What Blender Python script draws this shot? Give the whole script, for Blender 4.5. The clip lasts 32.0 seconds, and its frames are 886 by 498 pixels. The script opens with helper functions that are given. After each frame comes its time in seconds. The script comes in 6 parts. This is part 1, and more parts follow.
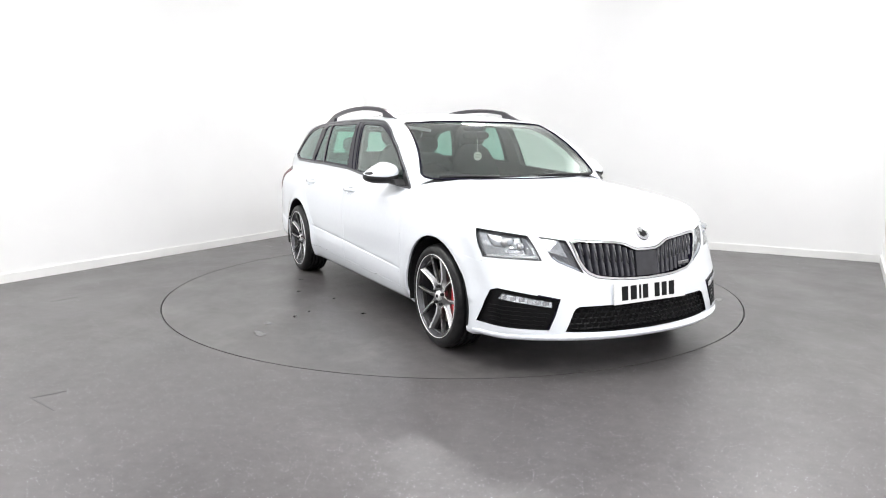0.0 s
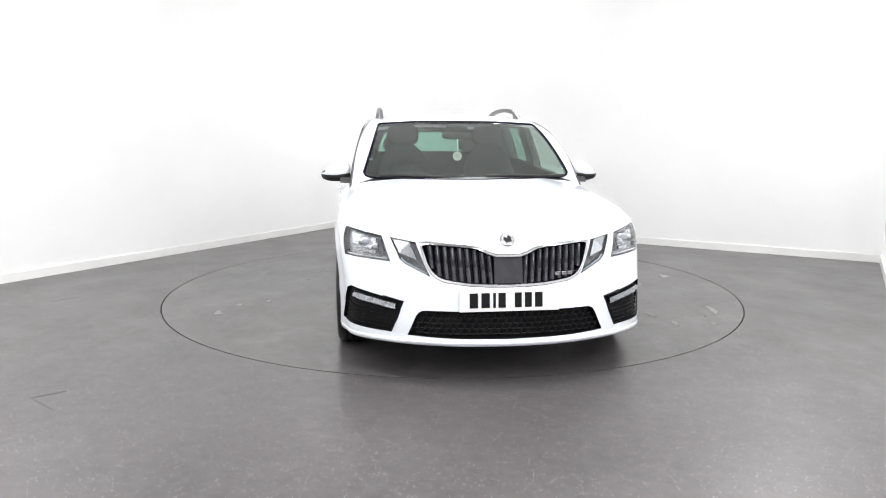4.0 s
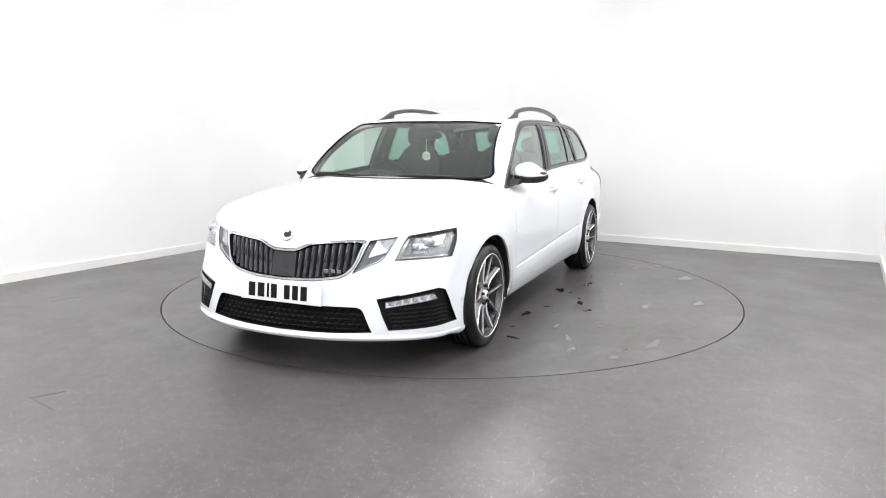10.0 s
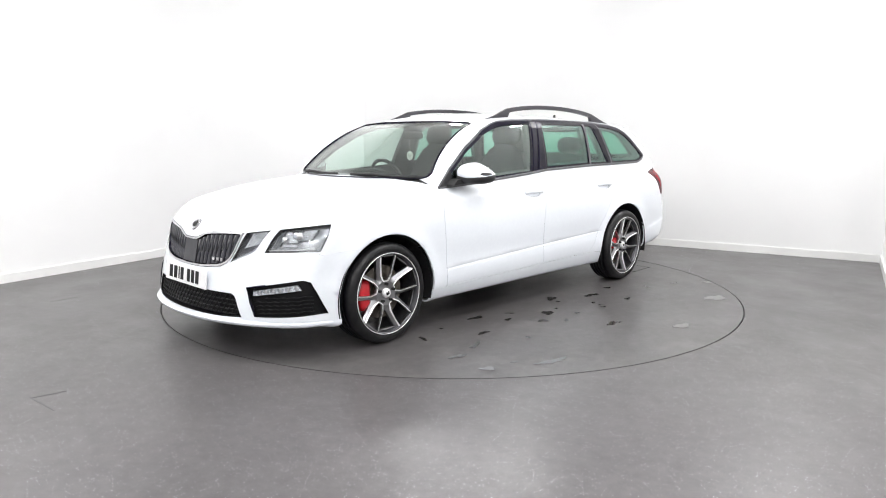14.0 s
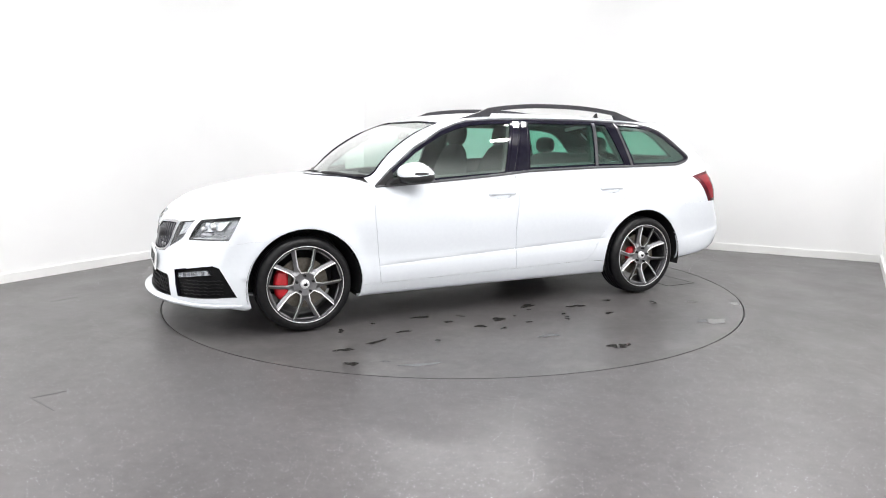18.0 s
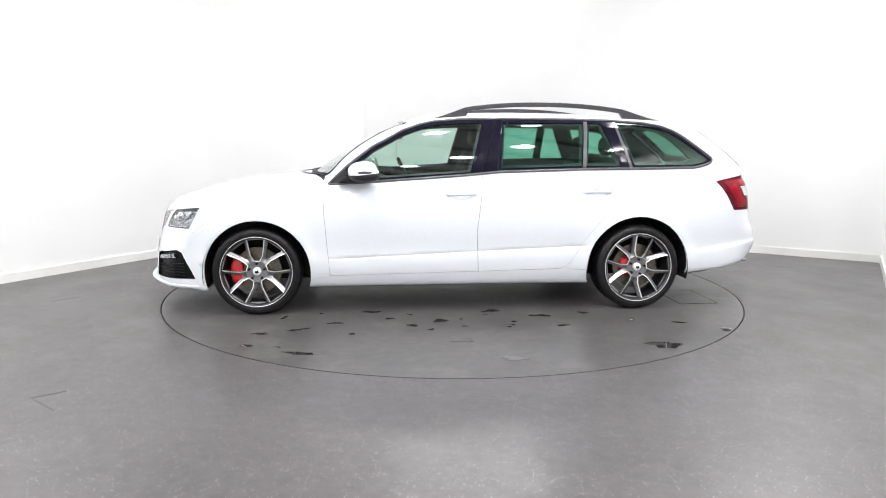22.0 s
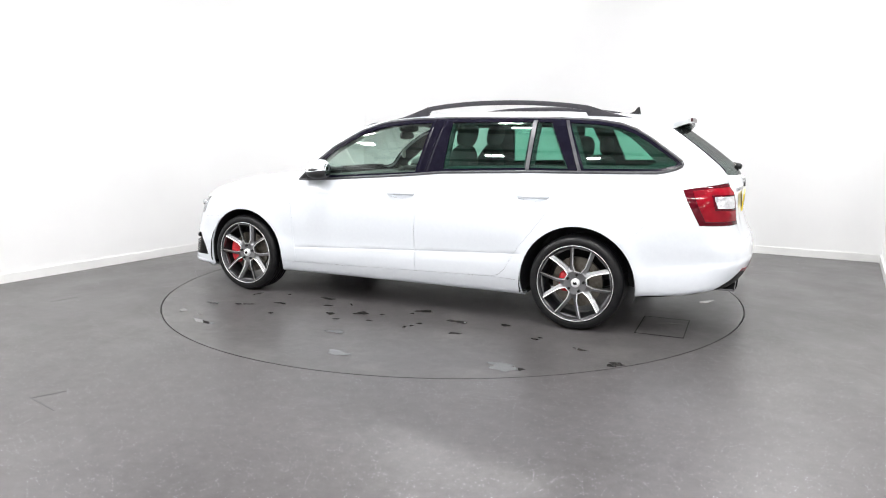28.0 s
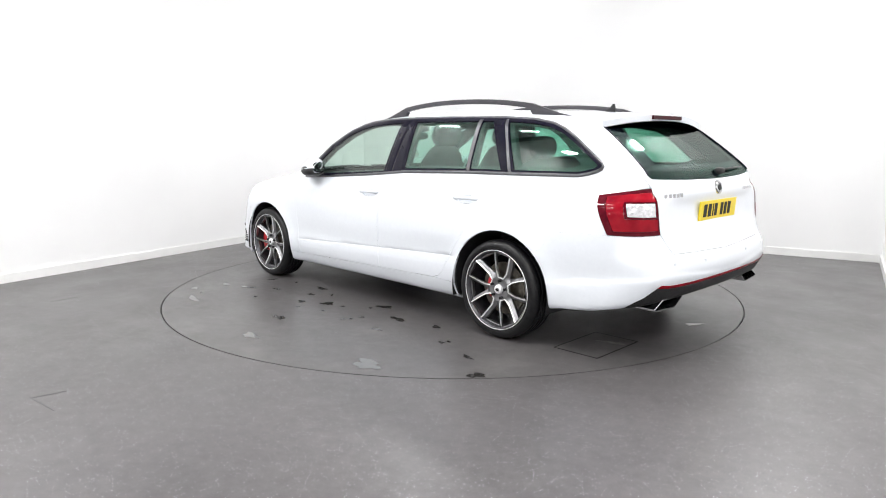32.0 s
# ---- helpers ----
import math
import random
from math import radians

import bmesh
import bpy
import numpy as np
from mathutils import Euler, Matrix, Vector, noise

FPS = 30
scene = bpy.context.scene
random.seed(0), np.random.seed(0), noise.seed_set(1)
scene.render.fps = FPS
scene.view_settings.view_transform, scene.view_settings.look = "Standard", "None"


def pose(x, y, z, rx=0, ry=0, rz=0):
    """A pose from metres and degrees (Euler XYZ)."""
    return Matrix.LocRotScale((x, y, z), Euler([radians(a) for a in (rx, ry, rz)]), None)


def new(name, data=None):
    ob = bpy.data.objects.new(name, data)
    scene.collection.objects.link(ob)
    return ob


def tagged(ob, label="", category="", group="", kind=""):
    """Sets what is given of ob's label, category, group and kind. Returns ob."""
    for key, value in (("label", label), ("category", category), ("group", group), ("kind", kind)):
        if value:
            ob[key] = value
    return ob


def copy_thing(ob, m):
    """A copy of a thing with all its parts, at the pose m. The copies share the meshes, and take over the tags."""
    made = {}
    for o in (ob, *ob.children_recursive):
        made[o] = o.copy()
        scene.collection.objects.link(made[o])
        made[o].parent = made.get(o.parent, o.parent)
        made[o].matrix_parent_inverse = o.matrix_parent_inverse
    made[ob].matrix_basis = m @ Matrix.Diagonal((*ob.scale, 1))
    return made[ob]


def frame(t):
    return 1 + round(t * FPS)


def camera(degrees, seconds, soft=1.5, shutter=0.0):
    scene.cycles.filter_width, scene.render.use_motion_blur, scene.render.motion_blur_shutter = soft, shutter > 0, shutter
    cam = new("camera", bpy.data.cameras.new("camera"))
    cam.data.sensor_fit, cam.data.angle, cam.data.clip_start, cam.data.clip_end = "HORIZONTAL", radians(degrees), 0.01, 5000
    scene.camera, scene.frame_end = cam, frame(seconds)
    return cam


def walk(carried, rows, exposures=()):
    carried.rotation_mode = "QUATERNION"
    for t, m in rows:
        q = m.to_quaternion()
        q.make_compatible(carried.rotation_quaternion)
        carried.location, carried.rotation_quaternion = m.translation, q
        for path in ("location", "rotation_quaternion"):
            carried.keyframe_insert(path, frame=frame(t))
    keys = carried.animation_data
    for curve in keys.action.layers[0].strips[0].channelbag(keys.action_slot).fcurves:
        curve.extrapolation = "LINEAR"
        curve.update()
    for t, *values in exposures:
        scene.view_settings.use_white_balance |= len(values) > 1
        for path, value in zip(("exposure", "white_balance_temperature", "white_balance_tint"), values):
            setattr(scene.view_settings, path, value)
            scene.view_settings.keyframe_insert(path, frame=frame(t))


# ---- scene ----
# camera: fixed on a stand in front of the turntable
cam = camera(66.4, 32.0, soft=1.0)
EYE = pose(0, -5.69, 1.240) @ pose(0, 0, 0, 90 - 9.203, 0, 0.71) @ pose(0, 0, 0, 0, 0, 0.133)
walk(cam, [(0.0, EYE), (32.0, EYE)])

# light: square ceiling panels in a closed white studio
scene.view_settings.exposure = 0.0
world = bpy.data.worlds.new("world")
scene.world = world
world.use_nodes = True
world.node_tree.nodes["Background"].inputs[0].default_value = (0.9, 0.95, 1.0, 1)
world.node_tree.nodes["Background"].inputs[1].default_value = 0.02
LIGHT_POWER = 45.0
ROOM_TURN = -29.8
ROOM = (-3.367, 3.231, -9.0, 3.241, 3.95)  # along the back wall, along the side wall, height
ROOM_M = pose(0, 0, 0, 0, 0, ROOM_TURN)
HALL = (7.0, 1.6)  # behind the short east wall the studio widens to here
# the three panels near v = 3 are added, unseen, to brighten the walls
LAMPS = [(2.4, -3.0), (2.4, -1.2), (2.4, 0.6), (2.5, 2.9), (-0.9, 3.1), (-2.1, 2.95), (-3.1, -2.0), (-2.3, -3.3), (0.0, -3.3), (0.0, -1.7)]
LAMPS += [(-2.8, -5.2), (-0.9, -6.3), (1.06, -6.3), (2.9, -7.6), (4.4, -8.3), (4.8, -6.6), (4.5, -4.8), (4.3, -3.2), (5.9, -2.4), (5.3, -0.2)]


# ---------------------------------------------------------------- materials
def material(name, color, rough=0.5, metal=0.0, **more):
    m = bpy.data.materials.new(name)
    m.use_nodes = True
    b = m.node_tree.nodes["Principled BSDF"]
    b.inputs["Base Color"].default_value = (*color, 1)
    b.inputs["Roughness"].default_value = rough
    b.inputs["Metallic"].default_value = metal
    for key, value in more.items():
        b.inputs[key.replace("_", " ")].default_value = value
    return m


def vary(m, scale, low, high, socket="Base Color", detail=4.0, bump=0.0, bump_scale=0.0):
    """Noise between two values on one socket, and a fine relief."""
    t = m.node_tree
    b = t.nodes["Principled BSDF"]
    co = t.nodes.new("ShaderNodeTexCoord")
    if low is not None:
        n = t.nodes.new("ShaderNodeTexNoise")
        n.inputs["Scale"].default_value, n.inputs["Detail"].default_value = scale, detail
        r = t.nodes.new("ShaderNodeValToRGB")
        r.color_ramp.elements[0].position, r.color_ramp.elements[1].position = 0.3, 0.7
        for e, c in zip(r.color_ramp.elements, (low, high)):
            e.color = (*c, 1) if isinstance(c, tuple) else (c, c, c, 1)
        t.links.new(co.outputs["Object"], n.inputs["Vector"])
        t.links.new(n.outputs["Fac"], r.inputs["Fac"])
        t.links.new(r.outputs["Color"], b.inputs[socket])
    if bump:
        n2 = t.nodes.new("ShaderNodeTexNoise")
        n2.inputs["Scale"].default_value, n2.inputs["Detail"].default_value = bump_scale, 3.0
        u = t.nodes.new("ShaderNodeBump")
        u.inputs["Strength"].default_value, u.inputs["Distance"].default_value = bump, 0.002
        t.links.new(co.outputs["Object"], n2.inputs["Vector"])
        t.links.new(n2.outputs["Fac"], u.inputs["Height"])
        t.links.new(u.outputs["Normal"], b.inputs["Normal"])
    return m

def thin_glass(name, tint, rough=0.0, reflect=1.0, least=0.022):
    """A clear pane: tinted light passes straight on, a part is mirrored by the angle."""
    m = bpy.data.materials.new(name)
    m.use_nodes = True
    t = m.node_tree
    t.nodes.clear()
    out, mix = t.nodes.new("ShaderNodeOutputMaterial"), t.nodes.new("ShaderNodeMixShader")
    see, gloss, lw = t.nodes.new("ShaderNodeBsdfTransparent"), t.nodes.new("ShaderNodeBsdfGlossy"), t.nodes.new("ShaderNodeLayerWeight")
    see.inputs["Color"].default_value = (*tint, 1)
    gloss.inputs["Roughness"].default_value = rough
    gloss.inputs["Color"].default_value = (reflect, reflect, reflect, 1)
    lw.inputs["Blend"].default_value = 0.5
    power, scale = t.nodes.new("ShaderNodeMath"), t.nodes.new("ShaderNodeMath")
    power.operation, scale.operation = "POWER", "MULTIPLY_ADD"
    power.inputs[1].default_value = 5.0
    scale.inputs[1].default_value, scale.inputs[2].default_value = 1.0 - least, least
    t.links.new(lw.outputs["Facing"], power.inputs[0])
    t.links.new(power.outputs["Value"], scale.inputs[0])
    t.links.new(scale.outputs["Value"], mix.inputs["Fac"])
    t.links.new(see.outputs["BSDF"], mix.inputs[1])
    t.links.new(gloss.outputs["BSDF"], mix.inputs[2])
    t.links.new(mix.outputs["Shader"], out.inputs["Surface"])
    return m


def floor_material(name, worn):
    """Grey safety vinyl: soft mottling, small flecks with their glint painted pale, a satin coat with scuffs."""
    m = material(name, (0.13, 0.13, 0.13), 0.3)
    t = m.node_tree
    b = t.nodes["Principled BSDF"]
    geo = t.nodes.new("ShaderNodeTexCoord")

    def noise(scale, detail, rough=0.55):
        n = t.nodes.new("ShaderNodeTexNoise")
        n.inputs["Scale"].default_value, n.inputs["Detail"].default_value, n.inputs["Roughness"].default_value = scale, detail, rough
        t.links.new(geo.outputs["Object"], n.inputs["Vector"])
        return n.outputs["Fac"]

    def ramp(fac, stops):
        r = t.nodes.new("ShaderNodeValToRGB")
        while len(r.color_ramp.elements) < len(stops):
            r.color_ramp.elements.new(0.5)
        for e, (pos, c) in zip(r.color_ramp.elements, stops):
            e.position, e.color = pos, (*c, 1) if isinstance(c, tuple) else (c, c, c, 1)
        t.links.new(fac, r.inputs["Fac"])
        return r.outputs["Color"]

    def mixed(fac, a, c, mode="MIX"):
        x = t.nodes.new("ShaderNodeMix")
        x.data_type, x.blend_type = "RGBA", mode
        if isinstance(fac, float):
            x.inputs[0].default_value = fac
        else:
            t.links.new(fac, x.inputs[0])
        t.links.new(a, x.inputs[6])
        if isinstance(c, tuple):
            x.inputs[7].default_value = (*c, 1)
        else:
            t.links.new(c, x.inputs[7])
        return x.outputs[2]

    large = ramp(noise(0.9, 4), [(0.3, (0.070, 0.0655, 0.0665)), (0.7, (0.096, 0.090, 0.0905))])
    mid = ramp(noise(14.0, 5, 0.7), [(0.3, 0.76), (0.7, 1.14)])
    base = mixed(1.0, large, mid, "MULTIPLY")
    grain = ramp(noise(260.0, 2, 0.8), [(0.35, 0.78), (0.65, 1.22)])
    base = mixed(1.0, base, grain, "MULTIPLY")
    cells = t.nodes.new("ShaderNodeTexVoronoi")
    cells.feature = "F1"
    cells.inputs["Scale"].default_value = 92.0
    t.links.new(geo.outputs["Object"], cells.inputs["Vector"])
    dots = ramp(cells.outputs["Distance"], [(0.0, 1.0), (0.13, 1.0), (0.21, 0.0)])
    pick = ramp(cells.outputs["Color"], [(0.0, 0.0), (0.58, 0.0), (0.80, 0.30 if worn else 1.0)])
    fleck_glint = mixed(1.0, dots, pick, "MULTIPLY")
    # lamp glitter of the flecks is put into the base colour
    base = mixed(fleck_glint, base, (0.72, 0.72, 0.80))
    if worn:
        dust = ramp(noise(2.6, 6, 0.7), [(0.52, 0.0), (0.75, 0.45)])
        base = mixed(dust, base, (0.20, 0.195, 0.185))
    t.links.new(base, b.inputs["Base Color"])
    rough = ramp(noise(1.7, 5, 0.6), [(0.3, 0.27 if worn else 0.29), (0.7, 0.39 if worn else 0.42)])
    t.links.new(rough, b.inputs["Roughness"])
    bump = t.nodes.new("ShaderNodeBump")
    bump.inputs["Strength"].default_value, bump.inputs["Distance"].default_value = 0.25, 0.0015
    t.links.new(noise(180.0, 3, 0.6), bump.inputs["Height"])
    t.links.new(bump.outputs["Normal"], b.inputs["Normal"])
    return m


PAINT = vary(material("white_paint", (0.77, 0.79, 0.83), 0.3, 0, Coat_Weight=0.9, Coat_Roughness=0.03), 40, (0.765, 0.798, 0.848), (0.785, 0.818, 0.866), bump=0.02, bump_scale=900)
WALL = vary(material("wall_paint", (0.86, 0.86, 0.86), 0.75), 1.2, (0.855, 0.855, 0.855), (0.885, 0.885, 0.885), bump=0.08, bump_scale=160)
CEIL = vary(material("ceiling_paint", (0.63, 0.63, 0.63), 0.8), 1.5, (0.60, 0.60, 0.60), (0.66, 0.66, 0.66))
SKIRT = vary(material("skirting_paint", (0.84, 0.84, 0.83), 0.35), 3, (0.80, 0.80, 0.79), (0.85, 0.85, 0.84))
BEAM = vary(material("beam_paint", (0.08, 0.08, 0.085), 0.5), 12, (0.06, 0.06, 0.065), (0.10, 0.10, 0.105))
FLOOR = floor_material("floor_vinyl", False)
DECK = floor_material("deck_vinyl", True)
SIDE_GLASS = thin_glass("side_glass", (0.87, 0.955, 0.915), least=0.06)
PRIVACY = thin_glass("rear_side_glass", (0.63, 0.85, 0.775), least=0.06)
SCREEN_GLASS = thin_glass("windscreen_glass", (0.895, 0.95, 0.92), least=0.13)
REAR_PANE = thin_glass("rear_window_glass", (0.58, 0.80, 0.72), reflect=0.3, least=0.07)
MESH = vary(material("black_mesh", (0.008, 0.008, 0.009), 0.45, 0, Specular_IOR_Level=0.15), 60, (0.005, 0.005, 0.006), (0.010, 0.010, 0.011))
LENS = thin_glass("lamp_lens", (0.95, 0.96, 0.97))
BLACK = vary(material("black_gloss", (0.010, 0.010, 0.014), 0.10, 0, Specular_IOR_Level=0.2), 25, (0.007, 0.006, 0.014), (0.011, 0.010, 0.020))
TRIM = vary(material("satin_trim", (0.12, 0.12, 0.13), 0.3, 0.8), 25, (0.11, 0.11, 0.12), (0.17, 0.17, 0.18))
RAIL = vary(material("satin_black_rail", (0.045, 0.044, 0.05), 0.32, 0.3), 40, (0.036, 0.035, 0.041), (0.056, 0.054, 0.062))
DARK = vary(material("black_plastic", (0.02, 0.02, 0.021), 0.5, 0, Specular_IOR_Level=0.3), 60, (0.014, 0.014, 0.015), (0.024, 0.024, 0.025), bump=0.1, bump_scale=500)
LINING = vary(material("dark_lining", (0.03, 0.03, 0.032), 0.85), 80, (0.05, 0.05, 0.052), (0.075, 0.075, 0.078), bump=0.2, bump_scale=700)
RUBBER = vary(material("rubber", (0.012, 0.012, 0.013), 0.36, 0, Specular_IOR_Level=0.32), 30, (0.004, 0.004, 0.005), (0.011, 0.011, 0.012), bump=0.25, bump_scale=120)
SLAT = vary(material("satin_slat", (0.04, 0.04, 0.05), 0.22, 0.0, Specular_IOR_Level=0.7), 25, (0.030, 0.030, 0.040), (0.050, 0.050, 0.062))
MIRROR = vary(material("mirror_silver", (0.30, 0.31, 0.32), 0.04, 1.0), 30, 0.03, 0.06, "Roughness")
CHROME = vary(material("chrome", (0.58, 0.58, 0.60), 0.08, 1.0), 30, 0.12, 0.22, "Roughness")
ALLOY = vary(material("anthracite_alloy", (0.3, 0.3, 0.31), 0.34, 1.0), 20, (0.25, 0.25, 0.26), (0.34, 0.34, 0.35))
CUT = vary(material("machined_alloy", (0.90, 0.90, 0.91), 0.4, 0.35), 60, 0.34, 0.46, "Roughness")
BARREL = vary(material("dark_barrel", (0.10, 0.10, 0.11), 0.34, 0.9), 25, (0.07, 0.07, 0.075), (0.11, 0.11, 0.12))
CALIPER = vary(material("red_caliper", (0.55, 0.012, 0.02), 0.35, 0, Coat_Weight=0.5), 30, (0.45, 0.008, 0.015), (0.62, 0.015, 0.025))
DISC = vary(material("brake_disc_steel", (0.35, 0.32, 0.28), 0.4, 0.9), 40, (0.12, 0.11, 0.09), (0.20, 0.18, 0.155))
LAMP_RED = vary(material("dark_red_lens", (0.10, 0.004, 0.010), 0.12, 0, Specular_IOR_Level=0.14), 30, (0.065, 0.003, 0.008), (0.105, 0.005, 0.012))
LAMP_BAND = vary(material("bright_red_lens", (0.3, 0.008, 0.014), 0.15, 0, Specular_IOR_Level=0.14), 9, (0.17, 0.003, 0.010), (0.31, 0.007, 0.016))
LAMP_WHITE = vary(material("clear_ribbed_lens", (0.7, 0.7, 0.72), 0.12, 0.5, Coat_Weight=1.0), 60, (0.5, 0.5, 0.52), (0.8, 0.8, 0.82))
REFLECTOR = vary(material("lamp_reflector", (0.75, 0.76, 0.78), 0.18, 0.9), 25, (0.66, 0.67, 0.69), (0.80, 0.81, 0.83))
LAMP_GREY = vary(material("lamp_bezel", (0.45, 0.455, 0.465), 0.25, 0.8), 25, (0.36, 0.365, 0.375), (0.52, 0.525, 0.535))
BULB = material("projector_lens", (0.40, 0.43, 0.47), 0.05, 0.0, Coat_Weight=1.0)
PLATE_W = vary(material("white_plate", (0.75, 0.75, 0.74), 0.35), 30, (0.84, 0.84, 0.84), (0.89, 0.89, 0.89))
PLATE_Y = vary(material("yellow_plate", (0.80, 0.50, 0.012), 0.35), 30, (0.83, 0.63, 0.006), (0.88, 0.68, 0.010))
INK = material("black_print", (0.008, 0.008, 0.009), 0.45, 0, Specular_IOR_Level=0.2)
CARD = material("printed_card", (0.74, 0.74, 0.70), 0.6)
CARD_INK = material("faded_print", (0.42, 0.46, 0.40), 0.6)
FABRIC = vary(material("seat_fabric", (0.04, 0.04, 0.042), 0.9), 120, (0.040, 0.040, 0.042), (0.070, 0.070, 0.073), bump=0.4, bump_scale=900)
REVEAL = vary(material("window_reveal", (0.05, 0.052, 0.052), 0.6), 60, (0.040, 0.041, 0.042), (0.062, 0.063, 0.064))
COVER = vary(material("sensor_cover", (0.035, 0.035, 0.042), 0.32, 0, Specular_IOR_Level=0.4), 25, (0.030, 0.030, 0.036), (0.044, 0.044, 0.052))
WET = vary(material("wet_mark", (0.03, 0.03, 0.03), 0.05, 0, Specular_IOR_Level=0.8, Coat_Weight=0.7, Coat_Roughness=0.03), 30, (0.022, 0.021, 0.020), (0.045, 0.043, 0.041), bump=0.02, bump_scale=90)
DUST = vary(material("dried_mark", (0.26, 0.255, 0.245), 0.6), 18, (0.18, 0.178, 0.172), (0.34, 0.335, 0.325))
SCUFF = vary(material("scuff_mark", (0.06, 0.06, 0.06), 0.5), 40, (0.05, 0.05, 0.05), (0.09, 0.09, 0.09))
BRAKE_RED = vary(material("dark_brake_lens", (0.05, 0.003, 0.005), 0.3, 0, Specular_IOR_Level=0.1), 30, (0.030, 0.002, 0.004), (0.052, 0.003, 0.006))
LAMP_GLOW = material("lamp_diffuser", (0.9, 0.9, 0.9), 0.5, 0, Emission_Color=(1, 0.99, 0.98, 1), Emission_Strength=9.0)


# ---------------------------------------------------------------- small builders
def mesh_from(name, bm, mats, smooth=False):
    me = bpy.data.meshes.new(name)
    bm.normal_update()
    bm.to_mesh(me)
    bm.free()
    for m in mats if isinstance(mats, (list, tuple)) else [mats]:
        me.materials.append(m)
    if smooth:
        me.shade_smooth()
    return me


def part(name, bm, mat, parent, label="", smooth=False):
    ob = new(name, mesh_from(name, bm, mat, smooth))
    ob.parent = parent
    if label:
        ob["label"] = label
    return ob


def box_bm(x0, x1, y0, y1, z0, z1, bevel=0.0, segments=2):
    bm = bmesh.new()
    bmesh.ops.create_cube(bm, size=1)
    for v in bm.verts:
        v.co = Vector(((x0 + x1) / 2 + v.co.x * (x1 - x0), (y0 + y1) / 2 + v.co.y * (y1 - y0), (z0 + z1) / 2 + v.co.z * (z1 - z0)))
    if bevel:
        bmesh.ops.bevel(bm, geom=bm.edges[:], offset=bevel, segments=segments, profile=0.6, affect="EDGES")
    return bm


# ---------------------------------------------------------------- the room
def build_room():
    u0, u1, v0, v1, h = ROOM
    th = 0.15

    def wall(name, x0, x1, y0, y1):
        ob = new(name, mesh_from(name, box_bm(x0, x1, y0, y1, 0, h), WALL))
        ob.matrix_world = ROOM_M
        return tagged(ob, "smooth white painted studio wall", "wall", kind="structure")

    wall("wall_north", u0 - th, u1 + th, v1, v1 + th)
    u2, v2 = HALL
    wall("wall_south", u0 - th, u2 + th, v0 - th, v0)
    wall("wall_west", u0 - th, u0, v0, v1)
    wall("wall_east", u1, u1 + th, v2, v1)
    wall("wall_return", u1 + th, u2, v2, v2 + th)
    wall("wall_far_east", u2, u2 + th, v0, v2 + th)
    c = new("ceiling", mesh_from("ceiling", box_bm(u0 - th, u2 + th, v0 - th, v1 + th, h, h + 0.1), CEIL))
    c.matrix_world = ROOM_M
    tagged(c, "pale grey painted studio ceiling", "ceiling", kind="structure")

    def skirting(name, x0, x1, y0, y1):
        bm = box_bm(x0, x1, y0, y1, 0.0, 0.085)
        bmesh.ops.bevel(bm, geom=[e for e in bm.edges if all(v.co.z > 0.08 for v in e.verts)], offset=0.006, segments=2, affect="EDGES")
        ob = new(name, mesh_from(name, bm, SKIRT))
        ob.matrix_world = ROOM_M
        tagged(ob, "white painted skirting board along the wall", "skirting board", kind="structure")

    d = 0.016
    skirting("baseboard_north", u0, u1, v1 - d, v1 + 0.002)
    skirting("baseboard_south", u0, u2, v0 - 0.002, v0 + d)
    skirting("baseboard_west", u0 - 0.002, u0 + d, v0 + d, v1 - d)
    skirting("baseboard_east", u1 - d, u1 + 0.002, v2, v1 - d)
    skirting("baseboard_return", u1 + th, u2, v2 - d, v2 + 0.002)
    skirting("baseboard_far_east", u2 - d, u2 + 0.002, v0 + d, v2 - d)

    # slim beams under the ceiling behind the camera
    for k, v in enumerate((-2.6, -3.9, -5.6, -7.1, -8.7)):
        bm = box_bm(u0 + 0.01, u2 - 0.01, v - 0.045, v + 0.045, h - 0.14, h + 0.01)
        bmesh.ops.bevel(bm, geom=[e for e in bm.edges if all(w.co.z < h - 0.1 for w in e.verts)], offset=0.01, segments=2, affect="EDGES")
        ob = new("ceiling_beam", mesh_from("ceiling_beam", bm, BEAM))
        ob.matrix_world = ROOM_M
        tagged(ob, "slim dark grey steel beam under the ceiling", "beam", "ceiling beams", "structure")

    # square panel lamps
    lamp = new("ceiling_light")
    part("frame", box_bm(-0.16, 0.16, -0.16, 0.16, -0.03, 0.0, 0.006), SKIRT, lamp)
    part("diffuser", box_bm(-0.142, 0.142, -0.142, 0.142, -0.034, -0.026), LAMP_GLOW, lamp)
    tagged(lamp, "square white ceiling panel light, switched on", "ceiling light", "ceiling panel lights")
    for i, (u, v) in enumerate(LAMPS):
        m = ROOM_M @ pose(u, v, h)
        if i == 0:
            lamp.matrix_basis = m
        else:
            copy_thing(lamp, m)
        a = bpy.data.lights.new("panel_light", "AREA")
        a.shape, a.size, a.energy, a.color = "SQUARE", 0.28, LIGHT_POWER, (1.0, 0.995, 0.99)
        o = new("panel_light", a)
        o.matrix_world = m @ pose(0, 0, -0.045)


TABLE_R = 2.318
TABLE_Y = 0.022


